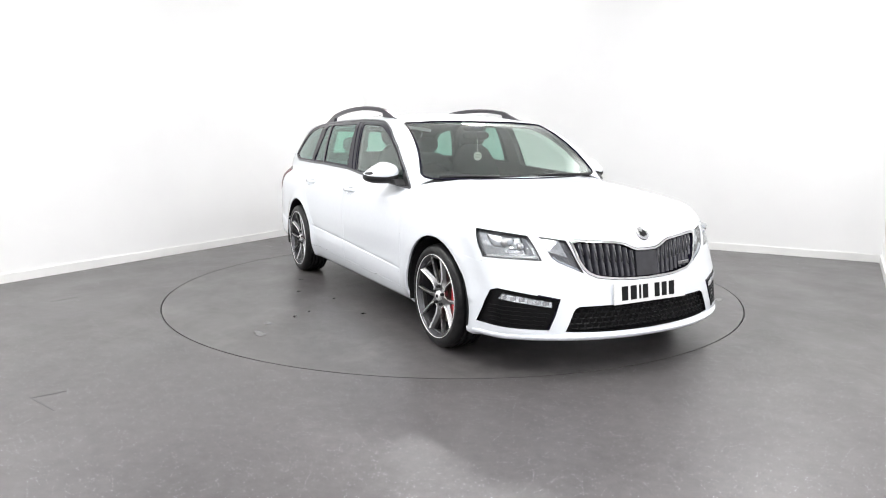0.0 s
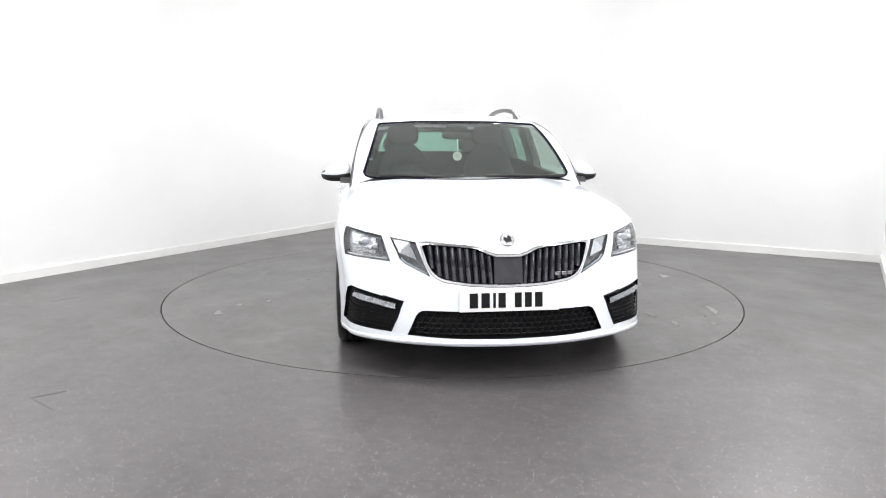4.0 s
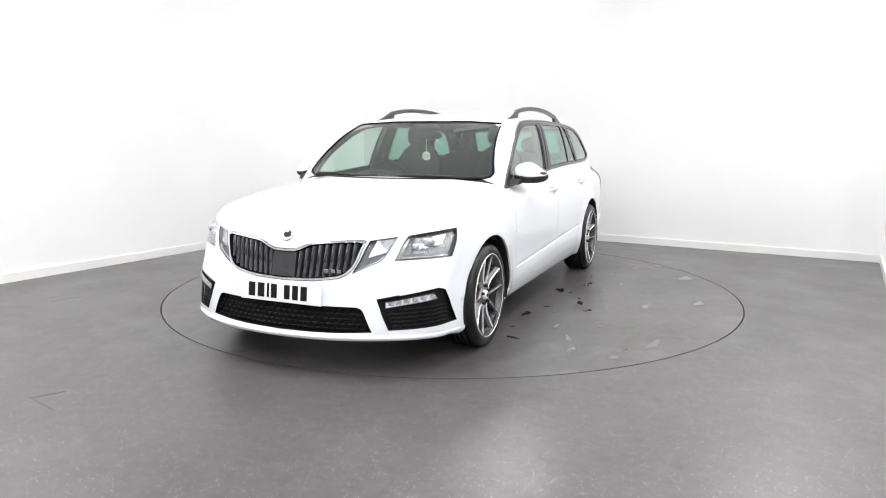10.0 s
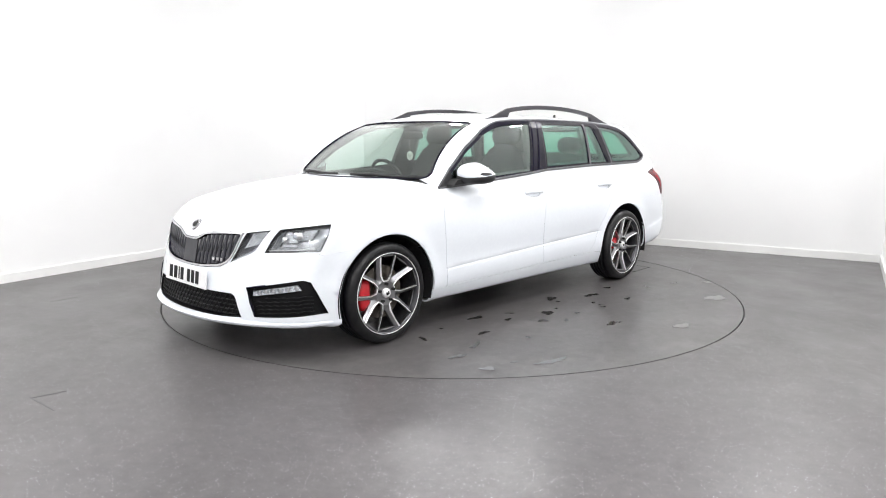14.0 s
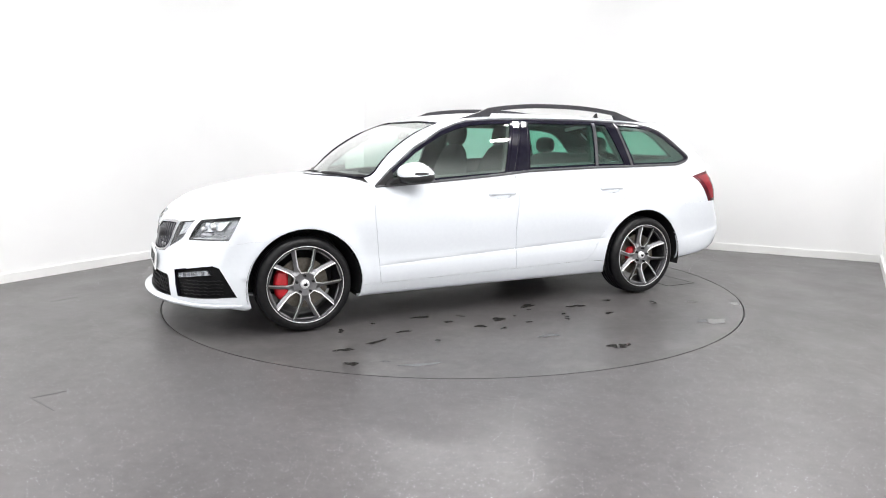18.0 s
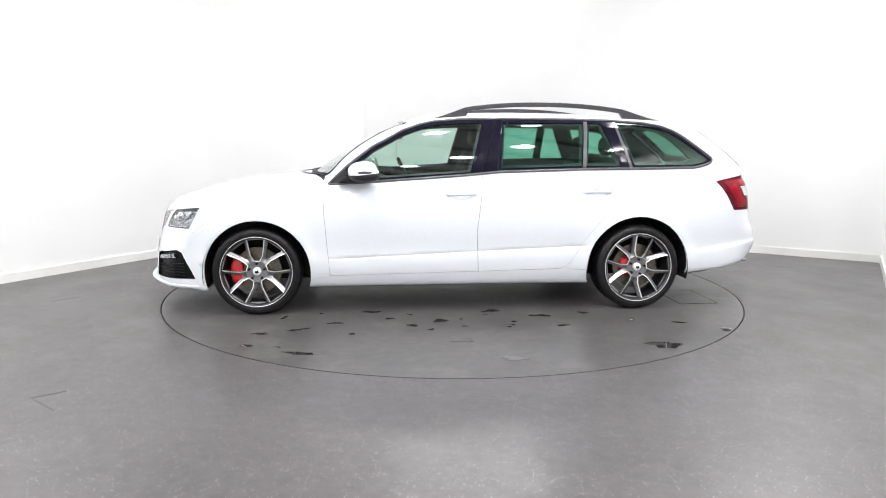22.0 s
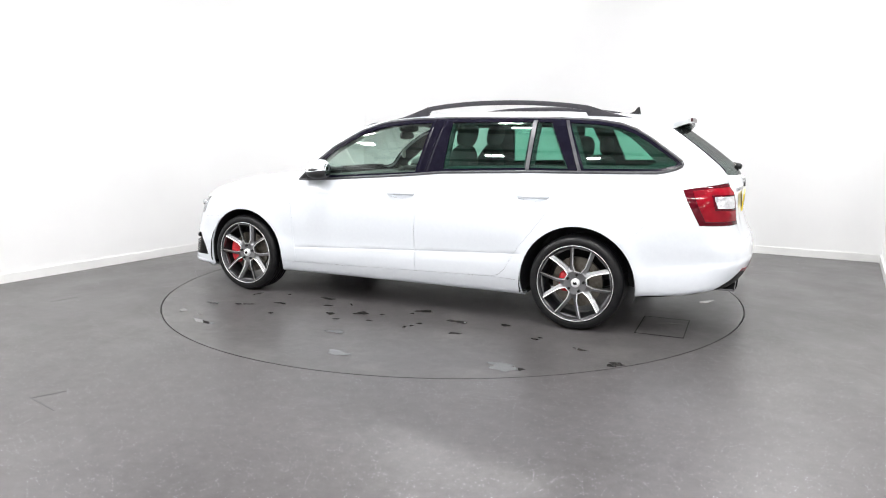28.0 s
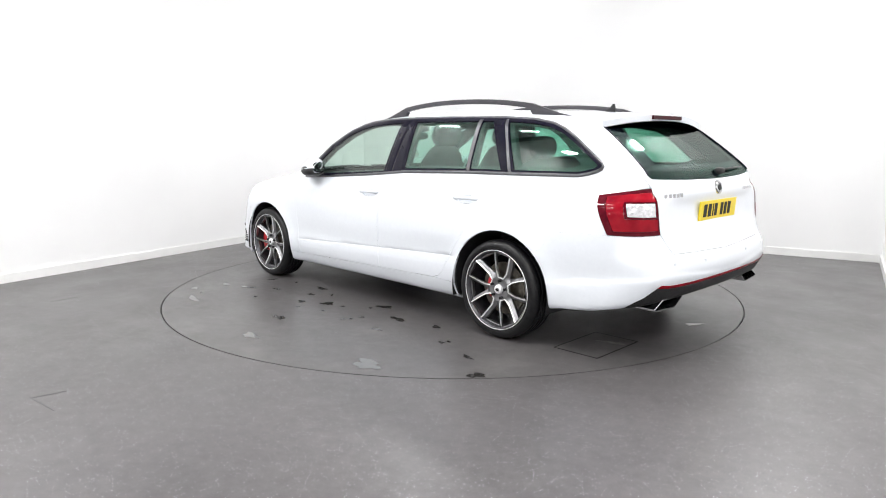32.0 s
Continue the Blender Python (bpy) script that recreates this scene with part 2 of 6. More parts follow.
def build_floor():
    bm = bmesh.new()
    u0, _, v0, v1, h = ROOM
    u1 = HALL[0]
    # sheet with a round hole for the turntable
    n = 128
    ring = [bm.verts.new((TABLE_R * math.cos(2 * math.pi * i / n), TABLE_R * math.sin(2 * math.pi * i / n), 0)) for i in range(n)]
    outer = []
    for i in range(n):
        a = 2 * math.pi * i / n
        d = Vector((math.cos(a), math.sin(a), 0))
        ks = [k for k in ((u1 + 0.1) / d.x if d.x > 1e-9 else (u0 - 0.1) / d.x if d.x < -1e-9 else 99, (v1 + 0.1) / d.y if d.y > 1e-9 else (v0 - 0.1) / d.y if d.y < -1e-9 else 99)]
        outer.append(bm.verts.new(d * min(ks)))
    for i in range(n):
        bm.faces.new((ring[i], outer[i], outer[(i + 1) % n], ring[(i + 1) % n]))
    for x, y in ((u0 - 0.1, v0 - 0.1), (u0 - 0.1, v1 + 0.1), (u1 + 0.1, v0 - 0.1), (u1 + 0.1, v1 + 0.1)):
        c = Vector((x, y, 0))
        near = sorted(range(n), key=lambda i: abs(math.remainder(math.atan2(y, x) - 2 * math.pi * i / n, 2 * math.pi)))[:2]
        i, j = sorted(near)
        if j - i > 2:
            i, j = j, i
        bm.faces.new((outer[i], bm.verts.new(c), outer[j]))
    lo = [bm.verts.new(v.co - Vector((0, 0, 0.06))) for v in ring]
    for i in range(n):
        bm.faces.new((ring[i], ring[(i + 1) % n], lo[(i + 1) % n], lo[i]))
    bm.faces.new(lo)
    bmesh.ops.recalc_face_normals(bm, faces=bm.faces[:])
    ob = new("floor", mesh_from("floor", bm, FLOOR))
    ob.matrix_world = pose(0, TABLE_Y, 0) @ ROOM_M
    tagged(ob, "grey safety vinyl floor with sparkling flecks", "floor", kind="structure")


TURNTABLE = None


def build_turntable():
    global TURNTABLE
    TURNTABLE = new("turntable")
    bm = bmesh.new()
    bmesh.ops.create_circle(bm, cap_ends=True, segments=160, radius=TABLE_R - 0.009)
    r = bmesh.ops.extrude_face_region(bm, geom=bm.faces[:])
    for v in r["geom"]:
        if isinstance(v, bmesh.types.BMVert):
            v.co.z -= 0.04
    bmesh.ops.recalc_face_normals(bm, faces=bm.faces[:])
    part("deck", bm, DECK, TURNTABLE)
    tagged(TURNTABLE, "round turntable set flush in the grey vinyl floor", "turntable")


# ---------------------------------------------------------------- the car's form
def curve(*pts):
    """A smooth function of one variable through the given points (cubic pieces)."""
    xs, ys = np.array([p[0] for p in pts], float), np.array([p[1] for p in pts], float)
    d = np.diff(ys) / np.diff(xs)
    s = np.concatenate(([d[0]], (d[:-1] + d[1:]) / 2, [d[-1]]))

    def f(x):
        x = np.clip(x, xs[0], xs[-1])
        i = np.clip(np.searchsorted(xs, x) - 1, 0, len(xs) - 2)
        h = xs[i + 1] - xs[i]
        t = (x - xs[i]) / h
        return (ys[i] * (1 + 2 * t) * (1 - t) ** 2 + s[i] * h * t * (1 - t) ** 2 + ys[i + 1] * t * t * (3 - 2 * t) - s[i + 1] * h * t * t * (1 - t))

    return f


def smax(a, b, k):
    h = np.clip(0.5 + 0.5 * (a - b) / k, 0, 1)
    return b + (a - b) * h + k * h * (1 - h)


def smin(a, b, k):
    return -smax(-a, -b, k)


def bell(x, c, w):
    return np.exp(-((x - c) / w) ** 2)


AXLE_F, AXLE_R, WHEEL_R, WHEEL_Z = 1.378, -1.390, 0.313, 0.305

# lower body
side_z = curve((0.10, 0.82), (0.20, 0.865), (0.28, 0.893), (0.36, 0.902), (0.47, 0.900), (0.60, 0.905), (0.74, 0.902), (0.84, 0.886), (0.92, 0.845), (1.0, 0.795), (1.1, 0.74))
side_x = curve((-2.4, -0.06), (-2.1, -0.008), (-1.7, 0.022), (-1.39, 0.032), (-1.0, 0.024), (-0.4, 0.009), (0.5, 0.0), (1.0, -0.006), (1.4, -0.012), (1.7, -0.035), (1.95, -0.085), (2.2, -0.17))
hood_x = curve((0.6, 1.02), (0.98, 0.985), (1.235, 0.962), (1.5, 0.932), (1.70, 0.897), (1.90, 0.848), (2.03, 0.805), (2.12, 0.765), (2.20, 0.72), (2.3, 0.63))
nose_z = curve((0.08, 2.15), (0.15, 2.225), (0.19, 2.250), (0.24, 2.255), (0.34, 2.243), (0.43, 2.225), (0.50, 2.21), (0.60, 2.19), (0.70, 2.165), (0.78, 2.11), (0.9, 2.0))
tail_z = curve((0.12, -2.18), (0.24, -2.30), (0.36, -2.38), (0.46, -2.425), (0.56, -2.42), (0.62, -2.39), (0.72, -2.365), (0.86, -2.35), (0.96, -2.335), (1.02, -2.31), (1.08, -2.24), (1.2, -2.1))
belt_x = curve((-2.4, 1.03), (-2.0, 1.035), (-1.0, 1.01), (0.0, 0.985), (0.9, 0.97), (1.1, 1.1))
# cabin
roof_x = curve((-2.3, 1.36), (-1.95, 1.392), (-1.6, 1.418), (-1.1, 1.440), (-0.5, 1.449), (-0.1, 1.440), (0.2, 1.410), (0.5, 1.34), (0.8, 1.22))
screen_z = curve((0.85, 1.17), (0.96, 1.035), (1.01, 0.972), (1.138, 0.79), (1.279, 0.53), (1.36, 0.355), (1.45, 0.12), (1.6, -0.3))
gate_z = curve((0.80, -2.24), (0.90, -2.285), (0.98, -2.315), (1.04, -2.290), (1.13, -2.19), (1.23, -2.06), (1.33, -1.915), (1.42, -1.76), (1.55, -1.5))


tail_keel = curve((-2.6, 0.22), (-2.35, 0.160), (-2.15, 0.118), (-2.0, 0.088), (-1.766, 0.060), (-1.60, 0.045), (-1.42, 0.0), (-1.2, 0.0))


def body_field(p):
    """Below zero inside the car's body."""
    x, y, z = p[..., 0], np.abs(p[..., 1]), p[..., 2]
    haunch = side_x(x)
    side = y - side_z(z) - np.where(haunch > 0, haunch * (1 - 0.5 * np.clip((z - 0.62) / 0.3, 0, 1)), haunch)
    # flared arches and the pressed line low on the doors
    for cx in (AXLE_F, AXLE_R):
        d = np.hypot(x - cx, z - WHEEL_Z)
        side = side - 0.012 * np.exp(-((d - 0.375) / 0.06) ** 2)
    crease = 0.391 + 0.0427 * (0.804 - x)
    between = 1 / (1 + np.exp(-(x + 0.985) / 0.012)) / (1 + np.exp((x - 0.86) / 0.012))
    up, down = np.clip(z - crease, 0, 1), np.clip((crease - z) / 0.062, 0, 1)
    dent = 0.0025 * np.exp(-(up / 0.09) ** 1.5)
    ledge = 0.0025 - 0.0022 * down + 0.001 * np.clip((crease - 0.062 - z) / 0.08, 0, 1.5)
    side = side + between * (np.where(z > crease, dent, ledge) + 0.0045 * bell(z, crease + 0.002, 0.004))
    # the front bumper's corners stand upright down to the lip
    side = side - np.where(z < 0.36, 0.900 - side_z(z), 0.0) * np.clip((x - 1.62) / 0.1, 0, 1)
    # ledge along the rear bumper
    shelf = 0.414 + 0.145 * np.clip(-1.80 - x, 0, 0.6) - 0.045 * np.clip((0.62 - y) / 0.5, 0, 1)
    side = side - 0.007 / (1 + np.exp((z - shelf) / 0.005)) * np.clip((-1.78 - x) / 0.12, 0, 1)
    # shoulder line
    side = side - 0.006 * bell(z, 0.845 - 0.012 * (x - 0.9), 0.03) * (x < 1.9)
    top_h = hood_x(x) - 0.035 * (y / 0.7) ** 2 - 0.02 * (y / 0.7) ** 4 + 0.008 * bell(y, 0.47, 0.10)
    top = z - np.where(x > 0.95, top_h, np.minimum(top_h, belt_x(x)))
    sweep = 0.098 + 0.022 * np.clip((z - 0.45) / 0.3, 0, 1)
    front = x - nose_z(z) + sweep * (y / 0.537) ** 2 * (0.62 + 0.38 * (y / 0.537))
    rear = tail_z(z) + 0.035 * (y / 0.69) ** 2 + 0.10 * (y / 0.9) ** 8 - x
    rear = rear - 0.006 / (1 + np.exp((z - shelf) / 0.006))
    recess = 1 / (1 + np.exp((y - 0.54) / 0.035)) / (1 + np.exp(-(z - 0.72) / 0.03)) / (1 + np.exp((z - 0.895) / 0.018))
    rear = rear + 0.020 * recess
    keel = 0.180 + (0.014 - 0.032 * np.clip((1.92 - x) / 0.15, 0, 1) * np.clip((y - 0.5) / 0.3, 0, 1)) * np.clip((x - 1.65) / 0.1, 0, 1) + tail_keel(x)
    floor_ = keel - z
    low = smax(side, top, 0.10)
    low = smax(low, front, 0.07)
    low = smax(low, rear * 0.9, 0.09)
    low = smax(low, floor_, 0.035)
    cab_side = y - (0.812 - 0.14 * (z - 0.93) - 0.30 * np.clip(z - 0.93, -0.1, 1) ** 2) + 0.012 * np.clip(x - 0.2, 0, 2) ** 2 + 0.035 * np.clip(-1.0 - x, 0, 2) ** 2
    roof = z - roof_x(x) + 0.046 * (y / 0.62) ** 2
    screen = (x - screen_z(z) + (0.02 + 0.13 * np.clip((1.35 - z) / 0.38, 0, 1)) * (y / 0.73) ** 2) * 0.6
    gate = (gate_z(z) + 0.05 * (y / 0.65) ** 2 - x) * 0.62
    cab = smax(cab_side, roof, 0.075)
    cab = smax(cab, screen, 0.045)
    cab = smax(cab, gate, 0.05)
    cab = np.maximum(cab, 0.86 - z)
    return smin(low, cab, 0.02)


def surface_hits(o, d, far=2.6):
    """Where rays from inside the body leave it."""
    a, b = np.zeros(len(o)), np.full(len(o), far)
    # coarse march outward to the last crossing, then halving
    ts = np.linspace(0, far, 44)
    inside = np.stack([body_field(o + d * t) < 0 for t in ts])
    last = len(ts) - 1 - np.argmax(inside[::-1], axis=0)
    a = ts[last]
    b = ts[np.minimum(last + 1, len(ts) - 1)]
    for _ in range(16):
        m = (a + b) / 2
        ins = body_field(o + d * m[:, None]) < 0
        a, b = np.where(ins, m, a), np.where(ins, b, m)
    return o + d * ((a + b) / 2)[:, None]


def surface_normals(p, h=0.003):
    g = np.stack([body_field(p + h * e) - body_field(p - h * e) for e in np.eye(3)], -1)
    return g / np.maximum(np.linalg.norm(g, axis=1), 1e-9)[:, None]


RELIEF = {}


def relief(key, u, v):
    """Where a straight ray leaves the body, read from a fine table: side, front, rear, screen (u, v: y or x, z) or top (x, y)."""
    if key not in RELIEF:
        lo_u, hi_u, lo_v, hi_v, step = {"side": (-2.3, 2.2, 0.16, 1.42, 0.015), "front": (0, 0.93, 0.15, 1.0, 0.01), "rear": (0, 0.93, 0.2, 1.42, 0.01), "screen": (0, 0.8, 0.94, 1.42, 0.01), "top": (-2.1, 0.6, 0, 0.7, 0.02)}[key]
        us, vs = np.arange(lo_u, hi_u + step, step), np.arange(lo_v, hi_v + step, step)
        g, h = [a.ravel() for a in np.meshgrid(us, vs, indexing="ij")]
        zero, one = 0 * g, 0 * g + 1
        o, d, axis = {"side": ((g, zero + 0.2, h), (zero, one, zero), 1), "front": ((zero + 1.2, g, h), (one, zero, zero), 0), "rear": ((zero - 1.3, g, h), (-one, zero, zero), 0),
                      "screen": ((zero - 0.6, g, h), (one, zero, zero), 0), "top": ((g, h, zero + 0.6), (zero, zero, one), 2)}[key]
        hit = surface_hits(np.stack(o, 1), np.stack(d, 1))[:, axis].reshape(len(us), len(vs))
        RELIEF[key] = (lo_u, lo_v, step, hit)
    lo_u, lo_v, step, hit = RELIEF[key]
    a, b = (u - lo_u) / step, (v - lo_v) / step
    i, j = min(max(int(a), 0), hit.shape[0] - 2), min(max(int(b), 0), hit.shape[1] - 2)
    a, b = a - i, b - j
    return float(hit[i, j] * (1 - a) * (1 - b) + hit[i + 1, j] * a * (1 - b) + hit[i, j + 1] * (1 - a) * b + hit[i + 1, j + 1] * a * b)


def on_side(x, z):
    """The y of the body's left flank at x, z."""
    return relief("side", x, z)


def on_front(y, z):
    return relief("front", abs(y), z)


def on_rear(y, z):
    return relief("rear", abs(y), z)


def on_screen(y, z):
    return relief("screen", abs(y), z)


def on_top(x, y):
    return relief("top", x, abs(y))


def base_half():
    """A dense sheet over the left half of the body: rows of points from keel to roof."""
    zs, x_front, x_back = 0.62, 1.70, -1.95
    nx, na, nb = 150, 112, 48
    # angles spaced by arc length on a middle section
    al = np.linspace(-np.pi / 2, np.pi / 2, 721)
    o = np.tile([[0.0, 0, zs]], (721, 1))
    d = np.stack([0 * al, np.cos(al), np.sin(al)], 1)
    d[0], d[-1] = (0, 0, -1), (0, 0, 1)
    q = surface_hits(o, d)
    s = np.concatenate(([0], np.cumsum(np.linalg.norm(np.diff(q, axis=0), axis=1))))
    ang = np.interp(np.linspace(0, s[-1], na), s, al)
    rows = []
    ca, sa = np.cos(ang), np.sin(ang)
    ca[0] = ca[-1] = 0
    for i in range(nb):  # tail cap, pole first
        be = np.pi / 2 * (1 - i / nb)
        rows.append((np.tile([[x_back, 0, zs]], (na, 1)), np.stack([np.full(na, -np.sin(be)), np.cos(be) * ca, np.cos(be) * sa], 1)))
    for x in np.linspace(x_back, x_front, nx):
        rows.append((np.tile([[x, 0, zs]], (na, 1)), np.stack([0 * ca, ca, sa], 1)))
    for i in range(1, nb + 1):
        be = np.pi / 2 * i / nb
        rows.append((np.tile([[x_front, 0, zs]], (na, 1)), np.stack([np.full(na, np.sin(be)), np.cos(be) * ca, np.cos(be) * sa], 1)))
    o = np.concatenate([r[0] for r in rows])
    d = np.concatenate([r[1] for r in rows])
    p = surface_hits(o, d).reshape(len(rows), na, 3)
    p[:, 0, 1] = p[:, -1, 1] = 0
    bm = bmesh.new()
    grid = []
    for i in range(len(rows)):
        if i in (0, len(rows) - 1):
            v = bm.verts.new(p[i, 0] * (1, 0, 1))
            grid.append([v] * na)
        else:
            grid.append([bm.verts.new(c) for c in p[i]])
    for i in range(len(rows) - 1):
        for j in range(na - 1):
            quad = []
            for v in (grid[i][j], grid[i + 1][j], grid[i + 1][j + 1], grid[i][j + 1]):
                if v not in quad:
                    quad.append(v)
            if len(quad) > 2:
                bm.faces.new(quad)
    bm.normal_update()
    if sum(f.normal.y for f in bm.faces) < 0:
        for f in bm.faces:
            f.normal_flip()
    return bm


# ---------------------------------------------------------------- panels cut from the form


def flat(kind, x, y, z):
    """The two coordinates in which an outline of that kind is drawn."""
    if kind == "S":
        return x, z
    if kind in "FR":
        return y, z
    return x, y


def arc(cx, cz, r, a0, a1, n):
    return [(cx + r * math.cos(math.radians(a0 + (a1 - a0) * i / n)), cz + r * math.sin(math.radians(a0 + (a1 - a0) * i / n))) for i in range(n + 1)]


def inset(pts, d):
    """An outline drawn d inside a counter-clockwise or clockwise one."""
    area = sum(a[0] * b[1] - a[1] * b[0] for a, b in zip(pts, pts[1:] + pts[:1]))
    s = 1 if area > 0 else -1
    out = []
    for i in range(len(pts)):
        a, b, c = Vector(pts[i - 1]), Vector(pts[i]), Vector(pts[(i + 1) % len(pts)])
        e, f = (b - a).normalized(), (c - b).normalized()
        n1, n2 = Vector((-e.y, e.x)) * s, Vector((-f.y, f.x)) * s
        m = n1 + n2
        m = m / max(m.dot(m) / 2, 0.35)
        out.append(tuple(b + m * d))
    return out


DLO = [(0.867, 0.916), (0.74, 1.039), (0.56, 1.174), (0.336, 1.295), (0.21, 1.338), (0.112, 1.361), (-0.087, 1.376), (-0.39, 1.383), (-0.80, 1.382), (-1.2, 1.372), (-1.45, 1.357), (-1.60, 1.332),
       (-1.70, 1.295), (-1.79, 1.24), (-1.95, 1.124), (-1.983, 1.098), (-1.993, 1.083), (-1.985, 1.068), (-1.955, 1.052), (-1.90, 1.036), (-1.84, 1.026), (-1.363, 1.020), (-0.993, 1.017), (-0.362, 0.999), (-0.089, 0.975), (0.53, 0.933)]
GLASS_FRONT = [(0.735, 0.955), (0.735, 1.005), (0.55, 1.146), (0.335, 1.263), (0.21, 1.307), (0.10, 1.332), (-0.08, 1.346), (-0.245, 1.349), (-0.150, 0.998), (0.53, 0.958)]
GLASS_REAR = [(-0.405, 1.353), (-1.002, 1.351), (-0.978, 1.042), (-0.372, 1.024)]
GLASS_VENT = [(-1.038, 1.351), (-1.135, 1.348), (-1.275, 1.042), (-1.012, 1.042)]
GLASS_QUARTER = [(-1.262, 1.345), (-1.45, 1.333), (-1.59, 1.309), (-1.685, 1.272), (-1.77, 1.222), (-1.935, 1.106), (-1.958, 1.086), (-1.94, 1.072), (-1.88, 1.056), (-1.83, 1.048), (-1.380, 1.044)]
DIVIDER = [(-1.006, 1.36), (-1.034, 1.36), (-1.008, 1.03), (-0.982, 1.03)]
ARCH_F, ARCH_R = arc(1.370, 0.298, 0.371, -60, 240, 36), arc(-1.380, 0.298, 0.381, -60, 240, 36)
GRILLE = [(-0.02, 0.650), (0.062, 0.652), (0.10, 0.664), (0.145, 0.684), (0.19, 0.694), (0.30, 0.703), (0.425, 0.711), (0.455, 0.705), (0.452, 0.69), (0.425, 0.60), (0.402, 0.555), (0.375, 0.528), (0.33, 0.507), (0.2, 0.490), (0.1, 0.485), (-0.02, 0.483)]
GRILLE_IN = [(-0.02, 0.634), (0.066, 0.636), (0.108, 0.650), (0.155, 0.672), (0.20, 0.680), (0.30, 0.688), (0.41, 0.694), (0.436, 0.690), (0.408, 0.600), (0.386, 0.562), (0.362, 0.540), (0.325, 0.523), (0.2, 0.506), (0.1, 0.501), (-0.02, 0.499)]
LOWER = [(-0.02, 0.222), (0.21, 0.224), (0.36, 0.228), (0.520, 0.236), (0.475, 0.338), (0.462, 0.355), (0.44, 0.365), (-0.02, 0.367)]
FOG = [(0.536, 0.404), (0.603, 0.245), (0.84, 0.255), (0.92, 0.256), (0.92, 0.464), (0.80, 0.456)]
FOG_S = [(1.935, 0.456), (1.900, 0.443), (1.803, 0.252), (1.80, 0.2), (2.4, 0.2), (2.4, 0.5), (1.95, 0.5)]
FOG_LAMP = [(0.576, 0.392), (0.579, 0.361), (0.806, 0.399), (0.789, 0.431)]
HEAD = [(0.598, 0.601), (0.84, 0.612), (0.92, 0.614), (0.92, 0.772), (0.640, 0.729)]
HEAD_S = [(1.755, 0.80), (1.755, 0.755), (1.840, 0.604), (1.845, 0.5), (2.4, 0.5), (2.4, 0.80)]
HEAD_IN = [(0.470, 0.706), (0.598, 0.7245), (0.552, 0.618), (0.525, 0.594), (0.398, 0.5345), (0.430, 0.60)]
TAIL_S = [(-2.005, 0.925), (-2.06, 0.936), (-2.28, 0.975), (-2.6, 0.99), (-2.6, 0.716), (-2.118, 0.718)]
TAIL_R = [(0.676, 0.60), (0.679, 0.717), (0.690, 0.97), (0.690, 1.1), (1.2, 1.1), (1.2, 0.6)]
BAND_S = [(-2.062, 0.920), (-2.28, 0.950), (-2.6, 0.955), (-2.6, 0.742), (-2.150, 0.742)]
NOTCH = [(-2.174, 0.898), (-2.6, 0.905), (-2.6, 0.790), (-2.198, 0.810)]
TAIL_CLEAR = [(-2.190, 0.889), (-2.6, 0.895), (-2.6, 0.803), (-2.212, 0.822)]
BAND_R = [(0.697, 0.60), (0.697, 1.1), (1.2, 1.1), (1.2, 0.6)]
CLEAR_R = [(0.708, 0.60), (0.708, 1.1), (1.2, 1.1), (1.2, 0.6)]
GATE = [(-0.02, 1.44), (0.60, 1.43), (0.668, 1.34), (0.722, 1.02), (0.700, 0.975), (0.676, 0.712), (0.60, 0.606), (-0.02, 0.588)]
REAR_GLASS = [(-0.02, 1.345), (0.40, 1.342), (0.612, 1.335), (0.690, 1.036), (0.672, 1.020), (0.4, 1.008), (-0.02, 1.002)]
DIFFUSER = [(-0.02, 0.425), (0.45, 0.424), (0.66, 0.428), (0.757, 0.437), (0.801, 0.385), (0.866, 0.301), (0.90, 0.26), (0.95, 0.1), (-0.02, 0.1)]
STRIP = [(-0.02, 0.441), (0.45, 0.440), (0.66, 0.444), (0.730, 0.452), (0.757, 0.437), (0.66, 0.428), (0.45, 0.424), (-0.02, 0.425)]
HOOD = [(1.045, -0.02), (1.03, 0.3), (0.98, 0.5), (0.925, 0.66), (0.905, 0.75), (0.95, 0.765), (1.2, 0.758), (1.5, 0.735), (1.75, 0.69), (1.92, 0.61), (2.03, 0.52), (2.10, 0.40), (2.138, 0.25), (2.15, -0.02)]
COWL = [(1.045, -0.02), (1.03, 0.3), (0.98, 0.5), (0.925, 0.66), (0.905, 0.75), (0.80, 0.74), (0.70, 0.6), (0.70, -0.02)]
SCREEN = [(-0.02, 0.972), (0.4, 0.972), (0.62, 0.973), (0.675, 0.977), (0.706, 0.988), (0.718, 1.008), (0.600, 1.342), (0.58, 1.350), (0.3, 1.365), (-0.02, 1.369)]
ROOF = [(0.42, -0.02), (0.40, 0.545), (0.20, 0.575), (-0.5, 0.60), (-1.2, 0.60), (-1.70, 0.575), (-1.80, 0.56), (-1.82, -0.02)]

def pill(cx, cz, rx, rz, power=2.6, n=24):
    out = []
    for i in range(n):
        c, t = math.cos(2 * math.pi * i / n), math.sin(2 * math.pi * i / n)
        k = (abs(c) ** power + abs(t) ** power) ** (-1 / power)
        out.append((cx + rx * c * k, cz + rz * t * k))
    return out


